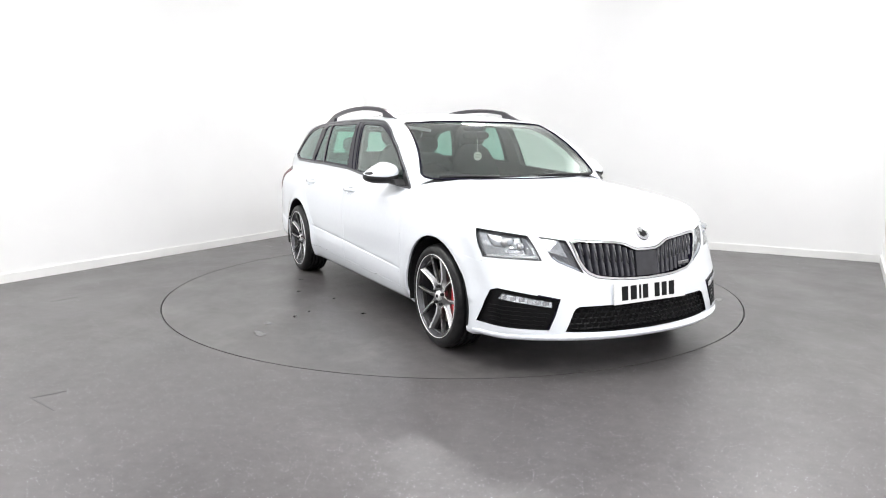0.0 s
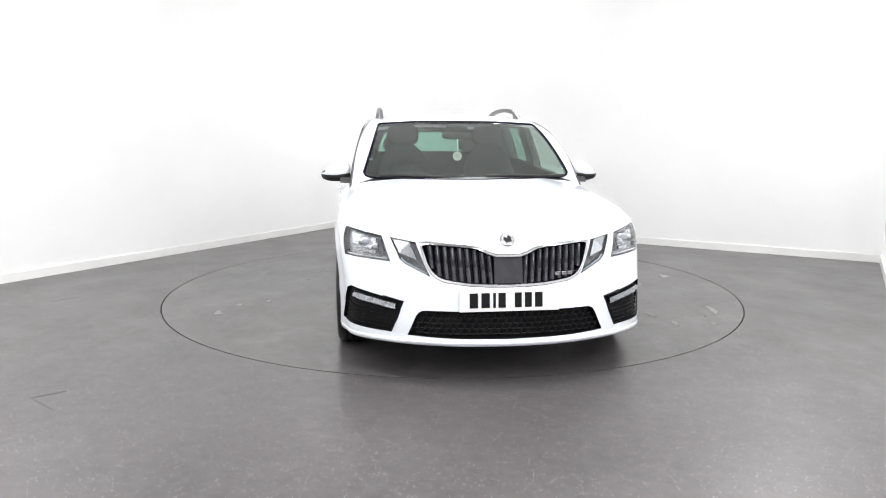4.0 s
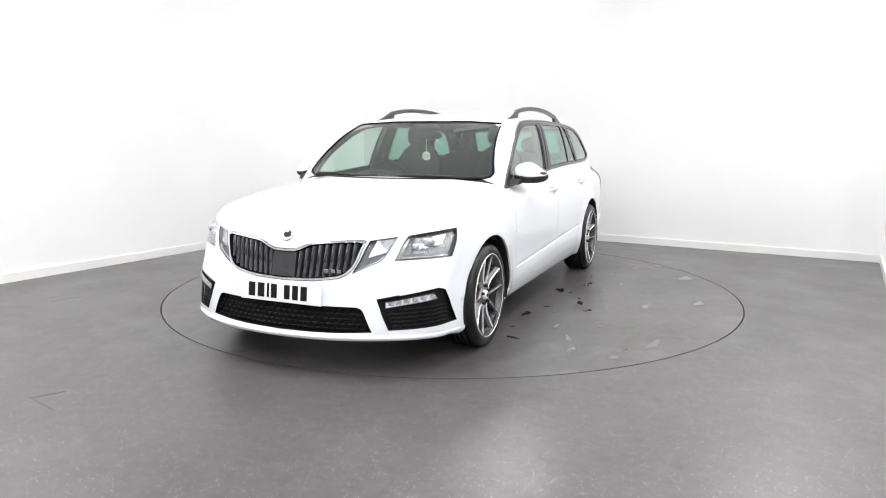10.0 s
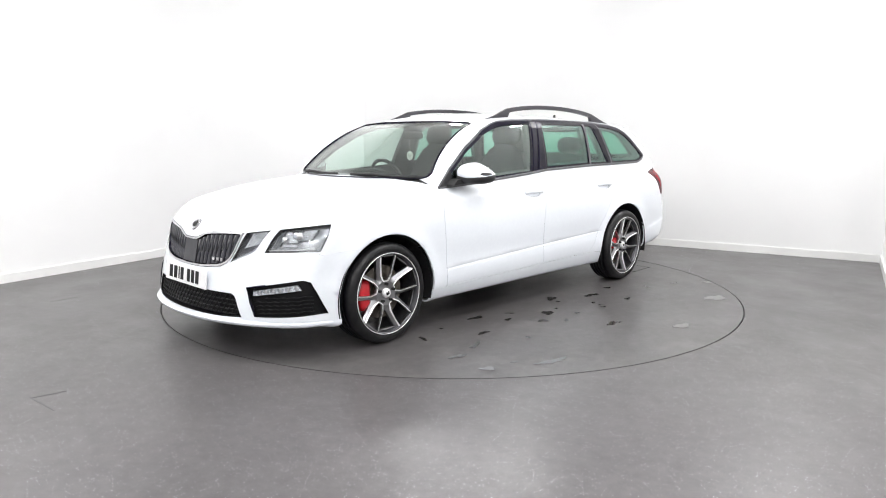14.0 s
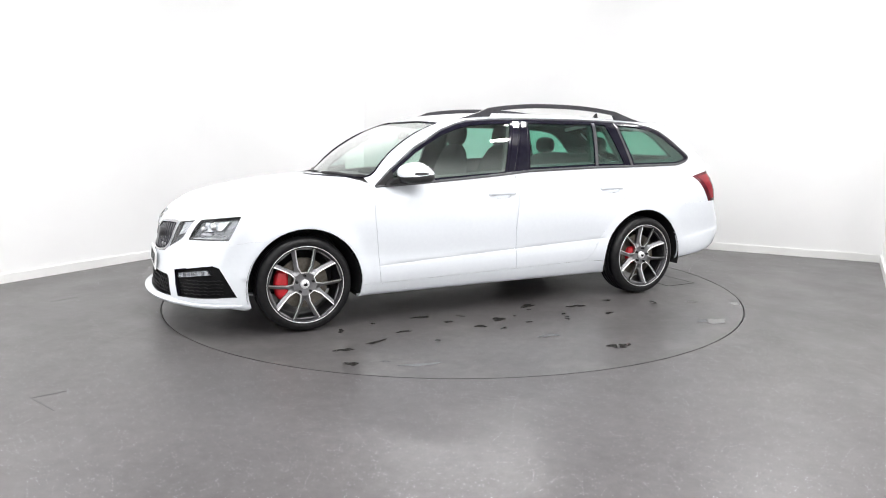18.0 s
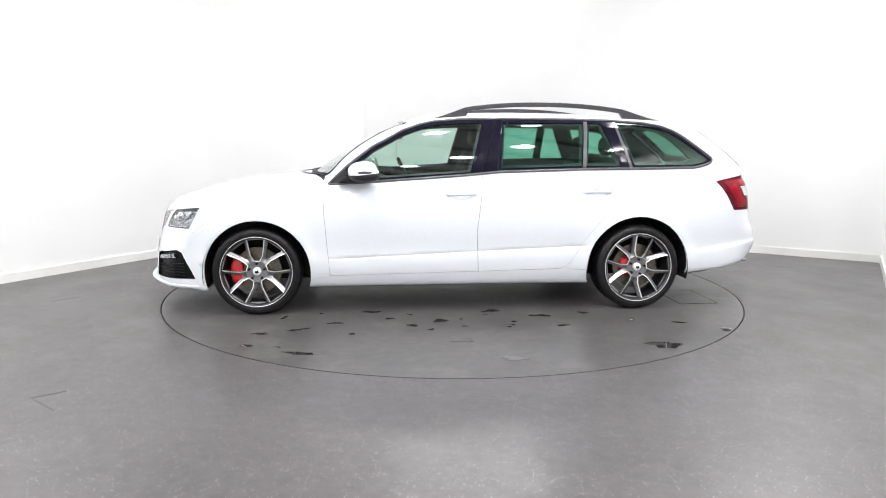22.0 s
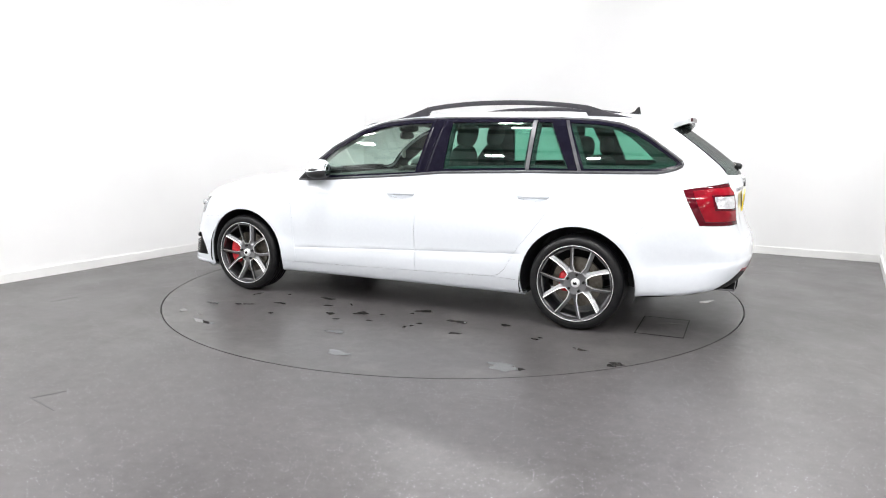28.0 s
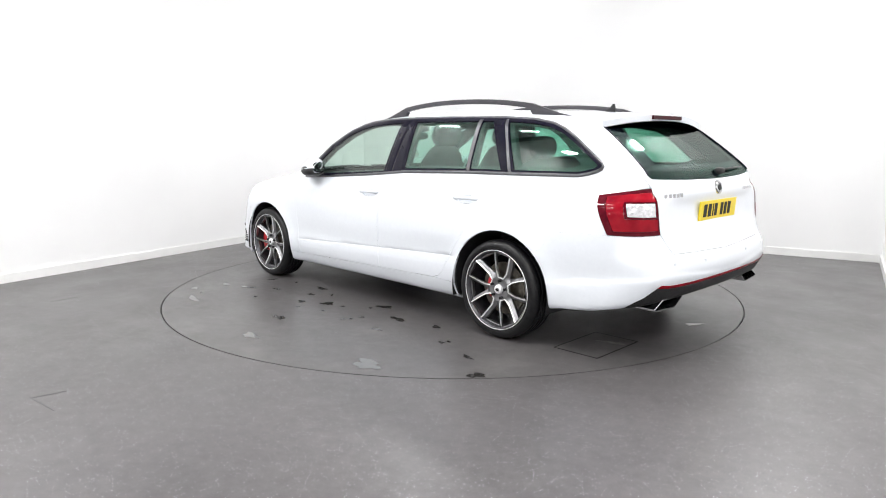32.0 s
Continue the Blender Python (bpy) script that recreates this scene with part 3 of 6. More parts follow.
# name, then outlines that must all hold, then where they hold (centre x, y, z and normal n)
left = lambda c, n: c[:, 1] > 0.35
nose = lambda c, n: (c[:, 0] > 1.5) & (n[:, 0] > 0.08)
back = lambda c, n: (c[:, 0] < -1.55) & (n[:, 0] < -0.08)
corner = lambda c, n: (c[:, 0] < -1.85) & (c[:, 1] > 0.5)
PANELS = [
    ("roof", [("T", ROOF)], lambda c, n: (c[:, 2] > 1.2) & (n[:, 2] > 0.5)),
    ("front_wing", [("S", [(2.4, 0.1), (2.4, 1.2), (0.90, 1.2), (0.90, 0.72), (0.872, 0.35), (0.863, 0.1)])], lambda c, n: c[:, 2] > 0),
    ("hood", [("T", HOOD)], lambda c, n: (c[:, 2] > 0.66) & (n[:, 2] > 0.15) & (c[:, 0] > 0.8)),
    ("cowl", [("T", COWL)], lambda c, n: (c[:, 2] > 0.9) & (c[:, 2] < 1.04) & (c[:, 0] > 0.7)),
    ("front_bumper", [("S", [(1.55, 0.1), (2.5, 0.1), (2.5, 0.712), (2.13, 0.712), (2.0, 0.66), (1.82, 0.585), (1.70, 0.60), (1.55, 0.60)])], lambda c, n: c[:, 0] > 1.4),
    ("rear_bumper", [("S", [(-1.58, 0.50), (-1.68, 0.590), (-1.755, 0.655), (-1.785, 0.690), (-1.82, 0.708), (-1.88, 0.713), (-2.0, 0.715), (-2.6, 0.715), (-2.6, 0.1), (-1.55, 0.1)])], lambda c, n: c[:, 0] < -1.4),
    ("front_door", [("S", [(0.90, 1.2), (0.90, 0.72), (0.872, 0.35), (0.863, 0.270), (-0.198, 0.288), (-0.192, 0.45), (-0.190, 0.6), (-0.235, 0.95), (-0.31, 1.38), (0.3, 1.38)])], left),
    ("rear_door", [("S", [(-0.198, 0.288), (-0.192, 0.45), (-0.190, 0.6), (-0.235, 0.95), (-0.31, 1.38), (-1.18, 1.38), (-1.30, 1.02), (-1.262, 0.909), (-1.143, 0.717), (-1.075, 0.626), (-0.985, 0.520), (-0.930, 0.430), (-0.888, 0.358), (-0.845, 0.318), (-0.79, 0.300)])], left),
    ("front_cup", [("S", pill(-0.078, 0.838, 0.070, 0.026))], left),
    ("rear_cup", [("S", pill(-1.073, 0.850, 0.070, 0.026))], left),
    ("sill", [("S", [(1.02, 0.272), (1.02, 0.1), (-1.03, 0.1), (-1.03, 0.290), (-0.79, 0.300), (-0.198, 0.288), (0.863, 0.270)])], left),
    ("tailgate", [("R", GATE)], lambda c, n: (c[:, 0] < -1.70) & ((n[:, 0] < -0.15))),
    ("windscreen", [("F", SCREEN)], lambda c, n: (c[:, 0] < 1.2) & (c[:, 0] > 0) & ((n[:, 0] > 0.42) | ((c[:, 2] > 1.15) & (n[:, 0] > 0.12))) & (c[:, 2] > 0.94)),
    ("rear_window", [("R", REAR_GLASS)], lambda c, n: (c[:, 0] < -1.6) & (n[:, 0] < -0.3)),
    ("window_trim", [("S", DLO)], left),
    ("front_door_glass", [("S", GLASS_FRONT)], left),
    ("rear_door_glass", [("S", GLASS_REAR)], left),
    ("vent_glass", [("S", GLASS_VENT)], left),
    ("quarter_glass", [("S", GLASS_QUARTER)], left),
    ("divider", [("S", DIVIDER)], left),
    ("headlamp", [("F", HEAD), ("S", HEAD_S)], nose),
    ("inner_headlamp", [("F", HEAD_IN)], nose),
    ("grille_frame", [("F", GRILLE)], nose),
    ("grille", [("F", GRILLE_IN)], nose),
    ("lower_grille", [("F", LOWER)], nose),
    ("fog_panel", [("F", FOG), ("S", FOG_S)], nose),
    ("fog_lamp", [("F", FOG_LAMP), ("S", FOG_S)], nose),
    ("diffuser", [("R", DIFFUSER)], back),
    ("diffuser", [("S", [(-2.120, 0.10), (-2.135, 0.270), (-2.185, 0.301), (-2.308, 0.385), (-2.362, 0.440), (-2.6, 0.445), (-2.6, 0.1)])], lambda c, n: (c[:, 0] < -2.05) & (c[:, 1] > 0.74)),
    ("red_strip", [("R", STRIP)], back),
    ("tail_lamp", [("S", TAIL_S), ("R", TAIL_R)], corner),
    ("tail_band", [("S", BAND_S), ("R", BAND_R)], corner),
    ("tail_lamp", [("S", NOTCH), ("R", TAIL_R)], corner),
    ("tail_clear", [("S", TAIL_CLEAR), ("R", CLEAR_R)], corner),
    ("underbody", [("T", [(1.60, -0.02), (1.60, 0.79), (-1.75, 0.79), (-1.75, -0.02)])], lambda c, n: (n[:, 2] < -0.2) & (c[:, 2] < 0.32)),
    ("underbody", [("T", [(-1.60, -0.02), (-1.60, 0.84), (-2.34, 0.80), (-2.34, -0.02)])], lambda c, n: (n[:, 2] < -0.75) & (c[:, 2] < 0.36) & (c[:, 0] < -1.5)),
    ("arch", [("S", ARCH_F)], lambda c, n: (c[:, 1] > 0.5)),
    ("arch", [("S", ARCH_R)], lambda c, n: (c[:, 1] > 0.5)),
]


def inside(u, v, pts):
    hit = np.zeros(len(u), bool)
    for (a, b), (c, d) in zip(pts, pts[1:] + pts[:1]):
        if b != d:
            hit ^= ((b > v) != (d > v)) & (u < (c - a) * (v - b) / (d - b) + a)
    return hit


def cut_outline(bm, kind, pts, cond):
    """Cuts the sheet along an outline, so that faces end at it."""
    faces = list(bm.faces)
    c = np.array([f.calc_center_median()[:] for f in faces])
    n = np.array([f.normal[:] for f in faces])
    u, v = flat(kind, c[:, 0], c[:, 1], c[:, 2])
    p = np.array(pts)
    m = 0.06
    ok = cond(c, n) & (u > p[:, 0].min() - m) & (u < p[:, 0].max() + m) & (v > p[:, 1].min() - m) & (v < p[:, 1].max() + m)
    pool = [faces[i] for i in np.nonzero(ok)[0]]
    for a, b in zip(pts, pts[1:] + pts[:1]):
        ax, ay = b[0] - a[0], b[1] - a[1]
        ln = math.hypot(ax, ay)
        if ln < 1e-6:
            continue
        ax, ay = ax / ln, ay / ln
        near, far = [], []
        for f in pool:
            uv = [flat(kind, *w.co) for w in f.verts]
            d = [(q[0] - a[0]) * ay - (q[1] - a[1]) * ax for q in uv]
            s = [(q[0] - a[0]) * ax + (q[1] - a[1]) * ay for q in uv]
            (near if min(d) < -1e-6 and max(d) > 1e-6 and max(s) > -0.004 and min(s) < ln + 0.004 else far).append(f)
        if not near:
            continue
        axes = {"S": (0, 2), "F": (1, 2), "R": (1, 2), "T": (0, 1)}[kind]
        co, no = Vector((0, 0, 0)), Vector((0, 0, 0))
        co[axes[0]], co[axes[1]] = a
        no[axes[0]], no[axes[1]] = ay, -ax
        edges = {e for f in near for e in f.edges}
        verts = {w for f in near for w in f.verts}
        r = bmesh.ops.bisect_plane(bm, geom=near + list(edges) + list(verts), dist=1e-5, plane_co=co, plane_no=no)
        pool = far + [g for g in r["geom"] if isinstance(g, bmesh.types.BMFace)]


def cut_body():
    """The left half of the body as points, normals and faces sorted into panels."""
    bm = base_half()
    # pressed lines get their own edges
    line = lambda d, w: [(0.87, 0.3882 + d), (0.87, 0.3882 + d + w), (-0.99, 0.4676 + d + w), (-0.99, 0.4676 + d)]
    for pts, cond in ((line(-0.002, 0.004), left), (line(-0.007, 0.016), left), (line(-0.067, 0.010), left), ([(-1.80, 0.406), (-1.80, 0.422), (-2.30, 0.495), (-2.30, 0.479)], lambda c, n: (c[:, 0] < -1.7)), ([(-1.80, 0.411), (-1.80, 0.417), (-2.30, 0.490), (-2.30, 0.484)], lambda c, n: (c[:, 0] < -1.7))):
        cut_outline(bm, "S", pts, cond)
    low = [v for v in bm.verts if v.co.y > 0.6 and (-1.0 < v.co.x < 0.9 and 0.28 < v.co.z < 0.56 or -2.22 < v.co.x < -1.78 and 0.36 < v.co.z < 0.54)]
    q = np.array([v.co[:] for v in low])
    for _ in range(3):
        q[:, 1] -= body_field(q)
    for v, c in zip(low, q):
        v.co = c
    cut_outline(bm, "R", [(-0.02, 0.885), (0.55, 0.885), (0.55, 0.905), (-0.02, 0.905)], back)
    cut_outline(bm, "R", [(-0.02, 0.895), (0.55, 0.895), (0.55, 0.875), (-0.02, 0.875)], back)
    bm.normal_update()
    for name, outlines, cond in PANELS:
        for kind, pts in outlines:
            cut_outline(bm, kind, pts, cond)
            bm.normal_update()
    bm.verts.index_update()
    p = np.array([v.co[:] for v in bm.verts])
    faces = [[v.index for v in f.verts] for f in bm.faces]
    c = np.array([f.calc_center_median()[:] for f in bm.faces])
    n = np.array([f.normal[:] for f in bm.faces])
    bm.free()
    label = np.full(len(faces), "side_panel", dtype=object)
    for name, outlines, cond in PANELS:
        ok = cond(c, n)
        for kind, pts in outlines:
            u, v = flat(kind, c[:, 0], c[:, 1], c[:, 2])
            ok &= inside(u, v, pts)
        label[ok] = name
    for cx in (1.370, -1.380):
        label[(c[:, 2] < 0.35) & (n[:, 2] < -0.5) & (np.abs(c[:, 0] - cx) < 0.36) & (c[:, 1] > 0.5)] = "arch"
    return p, surface_normals(p), faces, label


OFF = Vector((0.099, -0.02, 0.008))


def sheet(name, body, which, mat, parent, sides="both", lift=0.0, depth=0.012, gap=0.0016, label="", solid=False, bowl=0.0, rim_mat=None):
    """A panel of the body: its outer skin with turned-in edges; sides: both (one piece), left or right.
    solid: a pane with a back; bowl: the skin lies that deep below edges that reach the surface."""
    p, nor, faces, lab = body
    which = which if isinstance(which, (tuple, list, set)) else (which,)
    chosen = [f for f, l in zip(faces, lab) if l in which]
    if not chosen:
        print("EMPTY", name)
        return None
    ids = sorted({i for f in chosen for i in f})
    at = {i: k for k, i in enumerate(ids)}
    P, N = p[ids].copy(), nor[ids]
    F = [[at[i] for i in f] for f in chosen]
    if sides == "both":
        mid = np.abs(P[:, 1]) < 1e-5
        k2 = {}
        extra = []
        for k in range(len(P)):
            if mid[k]:
                k2[k] = k
            else:
                k2[k] = len(P) + len(extra)
                extra.append(k)
        P = np.concatenate((P, P[extra] * (1, -1, 1)))
        N = np.concatenate((N, N[extra] * (1, -1, 1)))
        F = F + [[k2[i] for i in reversed(f)] for f in F]
    elif sides == "right":
        P, N = P * (1, -1, 1), N * (1, -1, 1)
        F = [list(reversed(f)) for f in F]
    count = {}
    for f in F:
        for a, b in zip(f, f[1:] + f[:1]):
            count[(a, b)] = count.get((a, b), 0) + 1
    rim = [(a, b) for (a, b) in count if (b, a) not in count]
    # draw the edge in by the gap
    move = np.zeros_like(P)
    for a, b in rim:
        e = P[b] - P[a]
        w = np.cross(N[a] + N[b], e)
        w /= max(np.linalg.norm(w), 1e-9)
        move[a] += w
        move[b] += w
    ln = np.linalg.norm(move, axis=1)
    hit = ln > 1e-6
    inward = np.zeros_like(P)
    inward[hit] = move[hit] / ln[hit][:, None]
    edge_on = P + inward * gap
    V = edge_on + N * (lift - bowl)
    verts, normals, polys = V.tolist(), N.tolist(), [list(f) for f in F]
    soft = len(polys)
    if solid:
        b0 = len(verts)
        verts += (V - N * depth).tolist()
        normals += (-N).tolist()
        polys += [[i + b0 for i in reversed(f)] for f in F]
    for a, b in rim:
        i = len(verts)
        if bowl:
            far = edge_on + N * (lift - 0.001)
            verts += [V[a].tolist(), V[b].tolist(), far[b].tolist(), far[a].tolist()]
            polys.append([i + 3, i + 2, i + 1, i])
            s = 1
        else:
            low = V - N * depth
            verts += [V[b].tolist(), V[a].tolist(), low[a].tolist(), low[b].tolist()]
            polys.append([i, i + 1, i + 2, i + 3])
            s = -1
        normals += [(inward[k] * s + 1e-4).tolist() for k in ((a, b, b, a) if bowl else (b, a, a, b))]
    me = bpy.data.meshes.new(name)
    me.from_pydata(verts, [], polys)
    me.materials.append(mat)
    if rim_mat:
        me.materials.append(rim_mat)
        for f in me.polygons[len(polys) - len(rim):]:
            f.material_index = 1
    me.shade_smooth()
    nn = np.array(normals)
    nn /= np.maximum(np.linalg.norm(nn, axis=1), 1e-9)[:, None]
    me.normals_split_custom_set_from_vertices(nn.tolist())
    ob = new(name, me)
    attach(ob, parent, label)
    return ob


CAR = None


def attach(ob, parent, label=""):
    ob.parent = parent
    if parent is CAR:
        ob.location = OFF
    if label:
        ob["label"] = label
    return ob


def piece(name, bm, mat, parent, label="", smooth=False):
    """One part of the car, given in the car's own metres (x forward, y to its left)."""
    ob = new(name, mesh_from(name, bm, mat, smooth))
    return attach(ob, parent, label)


# ---------------------------------------------------------------- shapes for the car's fittings
def lathe(profile, segments=64, a0=0.0, a1=360.0):
    """Turns a profile of (radius, y) about the y axis."""
    bm = bmesh.new()
    full = abs(a1 - a0) >= 359.9
    n = segments if full else segments + 1
    rings = []
    for i in range(n):
        a = math.radians(a0 + (a1 - a0) * i / segments)
        rings.append([bm.verts.new((r * math.cos(a), y, r * math.sin(a))) for r, y in profile])
    for i in range(segments):
        for j in range(len(profile) - 1):
            bm.faces.new((rings[i][j], rings[(i + 1) % n][j], rings[(i + 1) % n][j + 1], rings[i][j + 1]))
    bmesh.ops.remove_doubles(bm, verts=bm.verts[:], dist=1e-6)
    bmesh.ops.recalc_face_normals(bm, faces=bm.faces[:])
    return bm


def prism(pts, y0, y1, bevel=0.0, axis="y"):
    """A flat outline given thickness. axis y: outline in x, z; axis x: outline in y, z."""
    bm = bmesh.new()
    put = (lambda u, v, w: (u, w, v)) if axis == "y" else (lambda u, v, w: (w, u, v))
    a = [bm.verts.new(put(u, v, y0)) for u, v in pts]
    b = [bm.verts.new(put(u, v, y1)) for u, v in pts]
    bm.faces.new(a)
    bm.faces.new(list(reversed(b)))
    for i in range(len(pts)):
        j = (i + 1) % len(pts)
        bm.faces.new((a[j], a[i], b[i], b[j]))
    bmesh.ops.recalc_face_normals(bm, faces=bm.faces[:])
    if bevel:
        bmesh.ops.bevel(bm, geom=bm.edges[:], offset=bevel, segments=2, profile=0.6, affect="EDGES")
    return bm


def tube(path, rx, rz=None, n=10, taper=None):
    """A rod along a path of points."""
    rz = rz or rx
    bm = bmesh.new()
    rings = []
    for i, p in enumerate(path):
        p = Vector(p)
        d = (Vector(path[min(i + 1, len(path) - 1)]) - Vector(path[max(i - 1, 0)])).normalized()
        up = Vector((0, 0, 1)) if abs(d.z) < 0.9 else Vector((0, 1, 0))
        s = d.cross(up).normalized()
        u = s.cross(d).normalized()
        k = taper[i] if taper else 1.0
        rings.append([bm.verts.new(p + k * (rx * math.cos(2 * math.pi * j / n) * s + rz * math.sin(2 * math.pi * j / n) * u)) for j in range(n)])
    for a, b in zip(rings, rings[1:]):
        for j in range(n):
            bm.faces.new((a[j], a[(j + 1) % n], b[(j + 1) % n], b[j]))
    bm.faces.new(list(reversed(rings[0])))
    bm.faces.new(rings[-1])
    bmesh.ops.recalc_face_normals(bm, faces=bm.faces[:])
    return bm


def pebble(cx, cy, cz, sx, sy, sz, power=2.6, n=24):
    """A rounded block: a ball squared off by the power."""
    bm = bmesh.new()
    bmesh.ops.create_uvsphere(bm, u_segments=n, v_segments=n // 2, radius=1)
    for v in bm.verts:
        k = (abs(v.co.x) ** power + abs(v.co.y) ** power + abs(v.co.z) ** power) ** (-1 / power)
        v.co = Vector((cx + v.co.x * k * sx, cy + v.co.y * k * sy, cz + v.co.z * k * sz))
    return bm


def join(bm, other):
    me = bpy.data.meshes.new("t")
    other.to_mesh(me)
    other.free()
    bm.from_mesh(me)
    bpy.data.meshes.remove(me)
    return bm


def moved(bm, m):
    bmesh.ops.transform(bm, matrix=m, verts=bm.verts[:])
    return bm


# ---------------------------------------------------------------- wheels
OPENING = [(-0.0565, 0.226), (-0.049, 0.170), (-0.038, 0.112), (-0.018, 0.074), (0.018, 0.074), (0.038, 0.112), (0.049, 0.170), (0.0565, 0.226)]


GAP = [(0.226, 15.5), (0.190, 13.2), (0.150, 9.5), (0.118, 5.0), (0.104, 0.0)]
GAP = [(-r * math.sin(math.radians(h)), r * math.cos(math.radians(h))) for r, h in GAP] + [(r * math.sin(math.radians(h)), r * math.cos(math.radians(h))) for r, h in reversed(GAP[:-1])]


def face_y(x, z):
    """Depth of the spokes' face: dished to the hub, each arm sloping away from its bright edge."""
    r = math.hypot(x, z)
    a = abs((math.degrees(math.atan2(x, z)) + 36) % 72 - 36)
    half = np.interp(r, [0.076, 0.118, 0.177, 0.233], [0.018, 0.038, 0.049, 0.0565])
    away = max(0.0, r * math.sin(math.radians(a)) - half) * min(max((r - 0.075) / 0.03, 0), 1)
    return -0.040 + 0.032 * (r / 0.235) ** 1.5 - 0.85 * min(away, 0.026)


def spoke_sector():
    bm = bmesh.new()
    na, nr = 24, 18
    rows = []
    for i in range(nr + 1):
        r = 0.030 + (0.2335 - 0.030) * i / nr
        rows.append([bm.verts.new((r * math.sin(math.radians(-36 + 72 * j / na)), 0, r * math.cos(math.radians(-36 + 72 * j / na)))) for j in range(na + 1)])
    for i in range(nr):
        for j in range(na):
            bm.faces.new((rows[i][j], rows[i + 1][j], rows[i + 1][j + 1], rows[i][j + 1]))
    rot = [(x * math.cos(math.radians(t)) + z * math.sin(math.radians(t)), z * math.cos(math.radians(t)) - x * math.sin(math.radians(t))) for t in (36, -36) for x, z in GAP]
    side_gaps = [rot[:len(GAP)], rot[len(GAP):]]
    for a, b in [e for pts in (OPENING, *side_gaps) for e in zip(pts, pts[1:] + pts[:1])]:
        d = Vector((b[0] - a[0], 0, b[1] - a[1])).normalized()
        bmesh.ops.bisect_plane(bm, geom=bm.verts[:] + bm.edges[:] + bm.faces[:], dist=1e-6, plane_co=(a[0], 0, a[1]), plane_no=(d.z, 0, -d.x))
    c = np.array([f.calc_center_median()[:] for f in bm.faces])
    hole = inside(c[:, 0], c[:, 2], OPENING) | inside(c[:, 0], c[:, 2], side_gaps[0]) | inside(c[:, 0], c[:, 2], side_gaps[1])
    bmesh.ops.delete(bm, geom=[f for f, h in zip(list(bm.faces), hole) if h], context="FACES")
    return bm


def wheel_parts():
    """The pieces of a wheel about its own centre, outer face towards +y; name, mesh, finish."""
    made = []
    barrel = lathe([(0.2445, -0.016), (0.2465, -0.006), (0.2440, -0.002), (0.2390, -0.003), (0.2350, -0.010), (0.2320, -0.018), (0.2270, -0.030), (0.2200, -0.060), (0.2130, -0.10), (0.2180, -0.19), (0.2400, -0.205)], 72)
    made.append(("rim", barrel, BARREL, True))
    tread = [(0.243, -0.014), (0.250, -0.006), (0.262, -0.001), (0.276, 0.001), (0.289, -0.003), (0.300, -0.011), (0.308, -0.024), (0.3118, -0.040)]
    for k in range(4):
        y = -0.060 - 0.034 * k
        tread += [(0.313, y), (0.306, y - 0.001), (0.306, y - 0.007), (0.313, y - 0.008)]
    tread += [(0.312, -0.190), (0.303, -0.207), (0.284, -0.219), (0.262, -0.216), (0.243, -0.206)]
    made.append(("tyre", lathe(tread, 96), RUBBER, True))
    made.append(("rim_lip", lathe([(0.2475, -0.0035), (0.2468, 0.0008), (0.2448, 0.0008), (0.2436, -0.004), (0.2425, -0.010)], 72), CUT, True))
    face = bmesh.new()
    sector = spoke_sector()
    for k in range(5):
        c = sector.copy()
        join(face, moved(c, pose(0, 0, 0, 0, 72 * k, 0)))
    sector.free()
    bmesh.ops.remove_doubles(face, verts=face.verts[:], dist=1e-5)
    for v in face.verts:
        v.co.y = face_y(v.co.x, v.co.z)
    r = bmesh.ops.extrude_face_region(face, geom=face.faces[:])
    for v in r["geom"]:
        if isinstance(v, bmesh.types.BMVert):
            v.co.y -= 0.024
    bmesh.ops.recalc_face_normals(face, faces=face.faces[:])
    made.append(("spokes", face, ALLOY, False))
    # bright machined borders of the five openings
    out = []
    for i, (x, z) in enumerate(OPENING):
        s = -1 if x < 0 else 1
        dz = -0.0052 if 2 < i < 5 else (-0.003 if i in (2, 5) else 0.0)
        out.append((x + s * (0.0068 if not 2 < i < 5 else 0.004), z + dz))
    for k in range(5):
        bm = bmesh.new()
        a, b, a2, b2 = [], [], [], []
        for (x, z), (u, w) in zip(OPENING, out):
            a.append(bm.verts.new((x, face_y(x, z) + 0.002, z)))
            b.append(bm.verts.new((u, face_y(u, w) + 0.0015, w)))
            a2.append(bm.verts.new((x, face_y(x, z) - 0.010, z)))
            b2.append(bm.verts.new((u, face_y(u, w) - 0.003, w)))
        for i in range(len(a) - 1):
            bm.faces.new((a[i], a[i + 1], b[i + 1], b[i]))
            bm.faces.new((a2[i], a2[i + 1], a[i + 1], a[i]))
            bm.faces.new((b[i], b[i + 1], b2[i + 1], b2[i]))
        bmesh.ops.recalc_face_normals(bm, faces=bm.faces[:])
        made.append(("spoke_edge", moved(bm, pose(0, 0, 0, 0, 72 * k, 0)), CUT, False))
    for k in range(5):
        bolt = lathe([(0.0, -0.026), (0.0045, -0.024), (0.0065, -0.017), (0.009, -0.018), (0.0095, -0.045)], 8)
        a = math.radians(72 * k)
        made.append(("wheel_bolt", moved(bolt, Matrix.Translation((0.056 * math.sin(a), 0, 0.056 * math.cos(a)))), DARK, False))
    made.append(("centre_cap", lathe([(0.0, -0.018), (0.020, -0.019), (0.027, -0.022), (0.030, -0.029), (0.030, -0.045)], 32), CUT, True))
    emblem = prism([(-0.014, -0.007), (0.003, -0.012), (0.013, -0.004), (0.009, 0.009), (0.001, 0.003), (-0.005, 0.013), (-0.012, 0.004)], -0.0195, -0.0165)
    made.append(("emblem", emblem, INK, False))
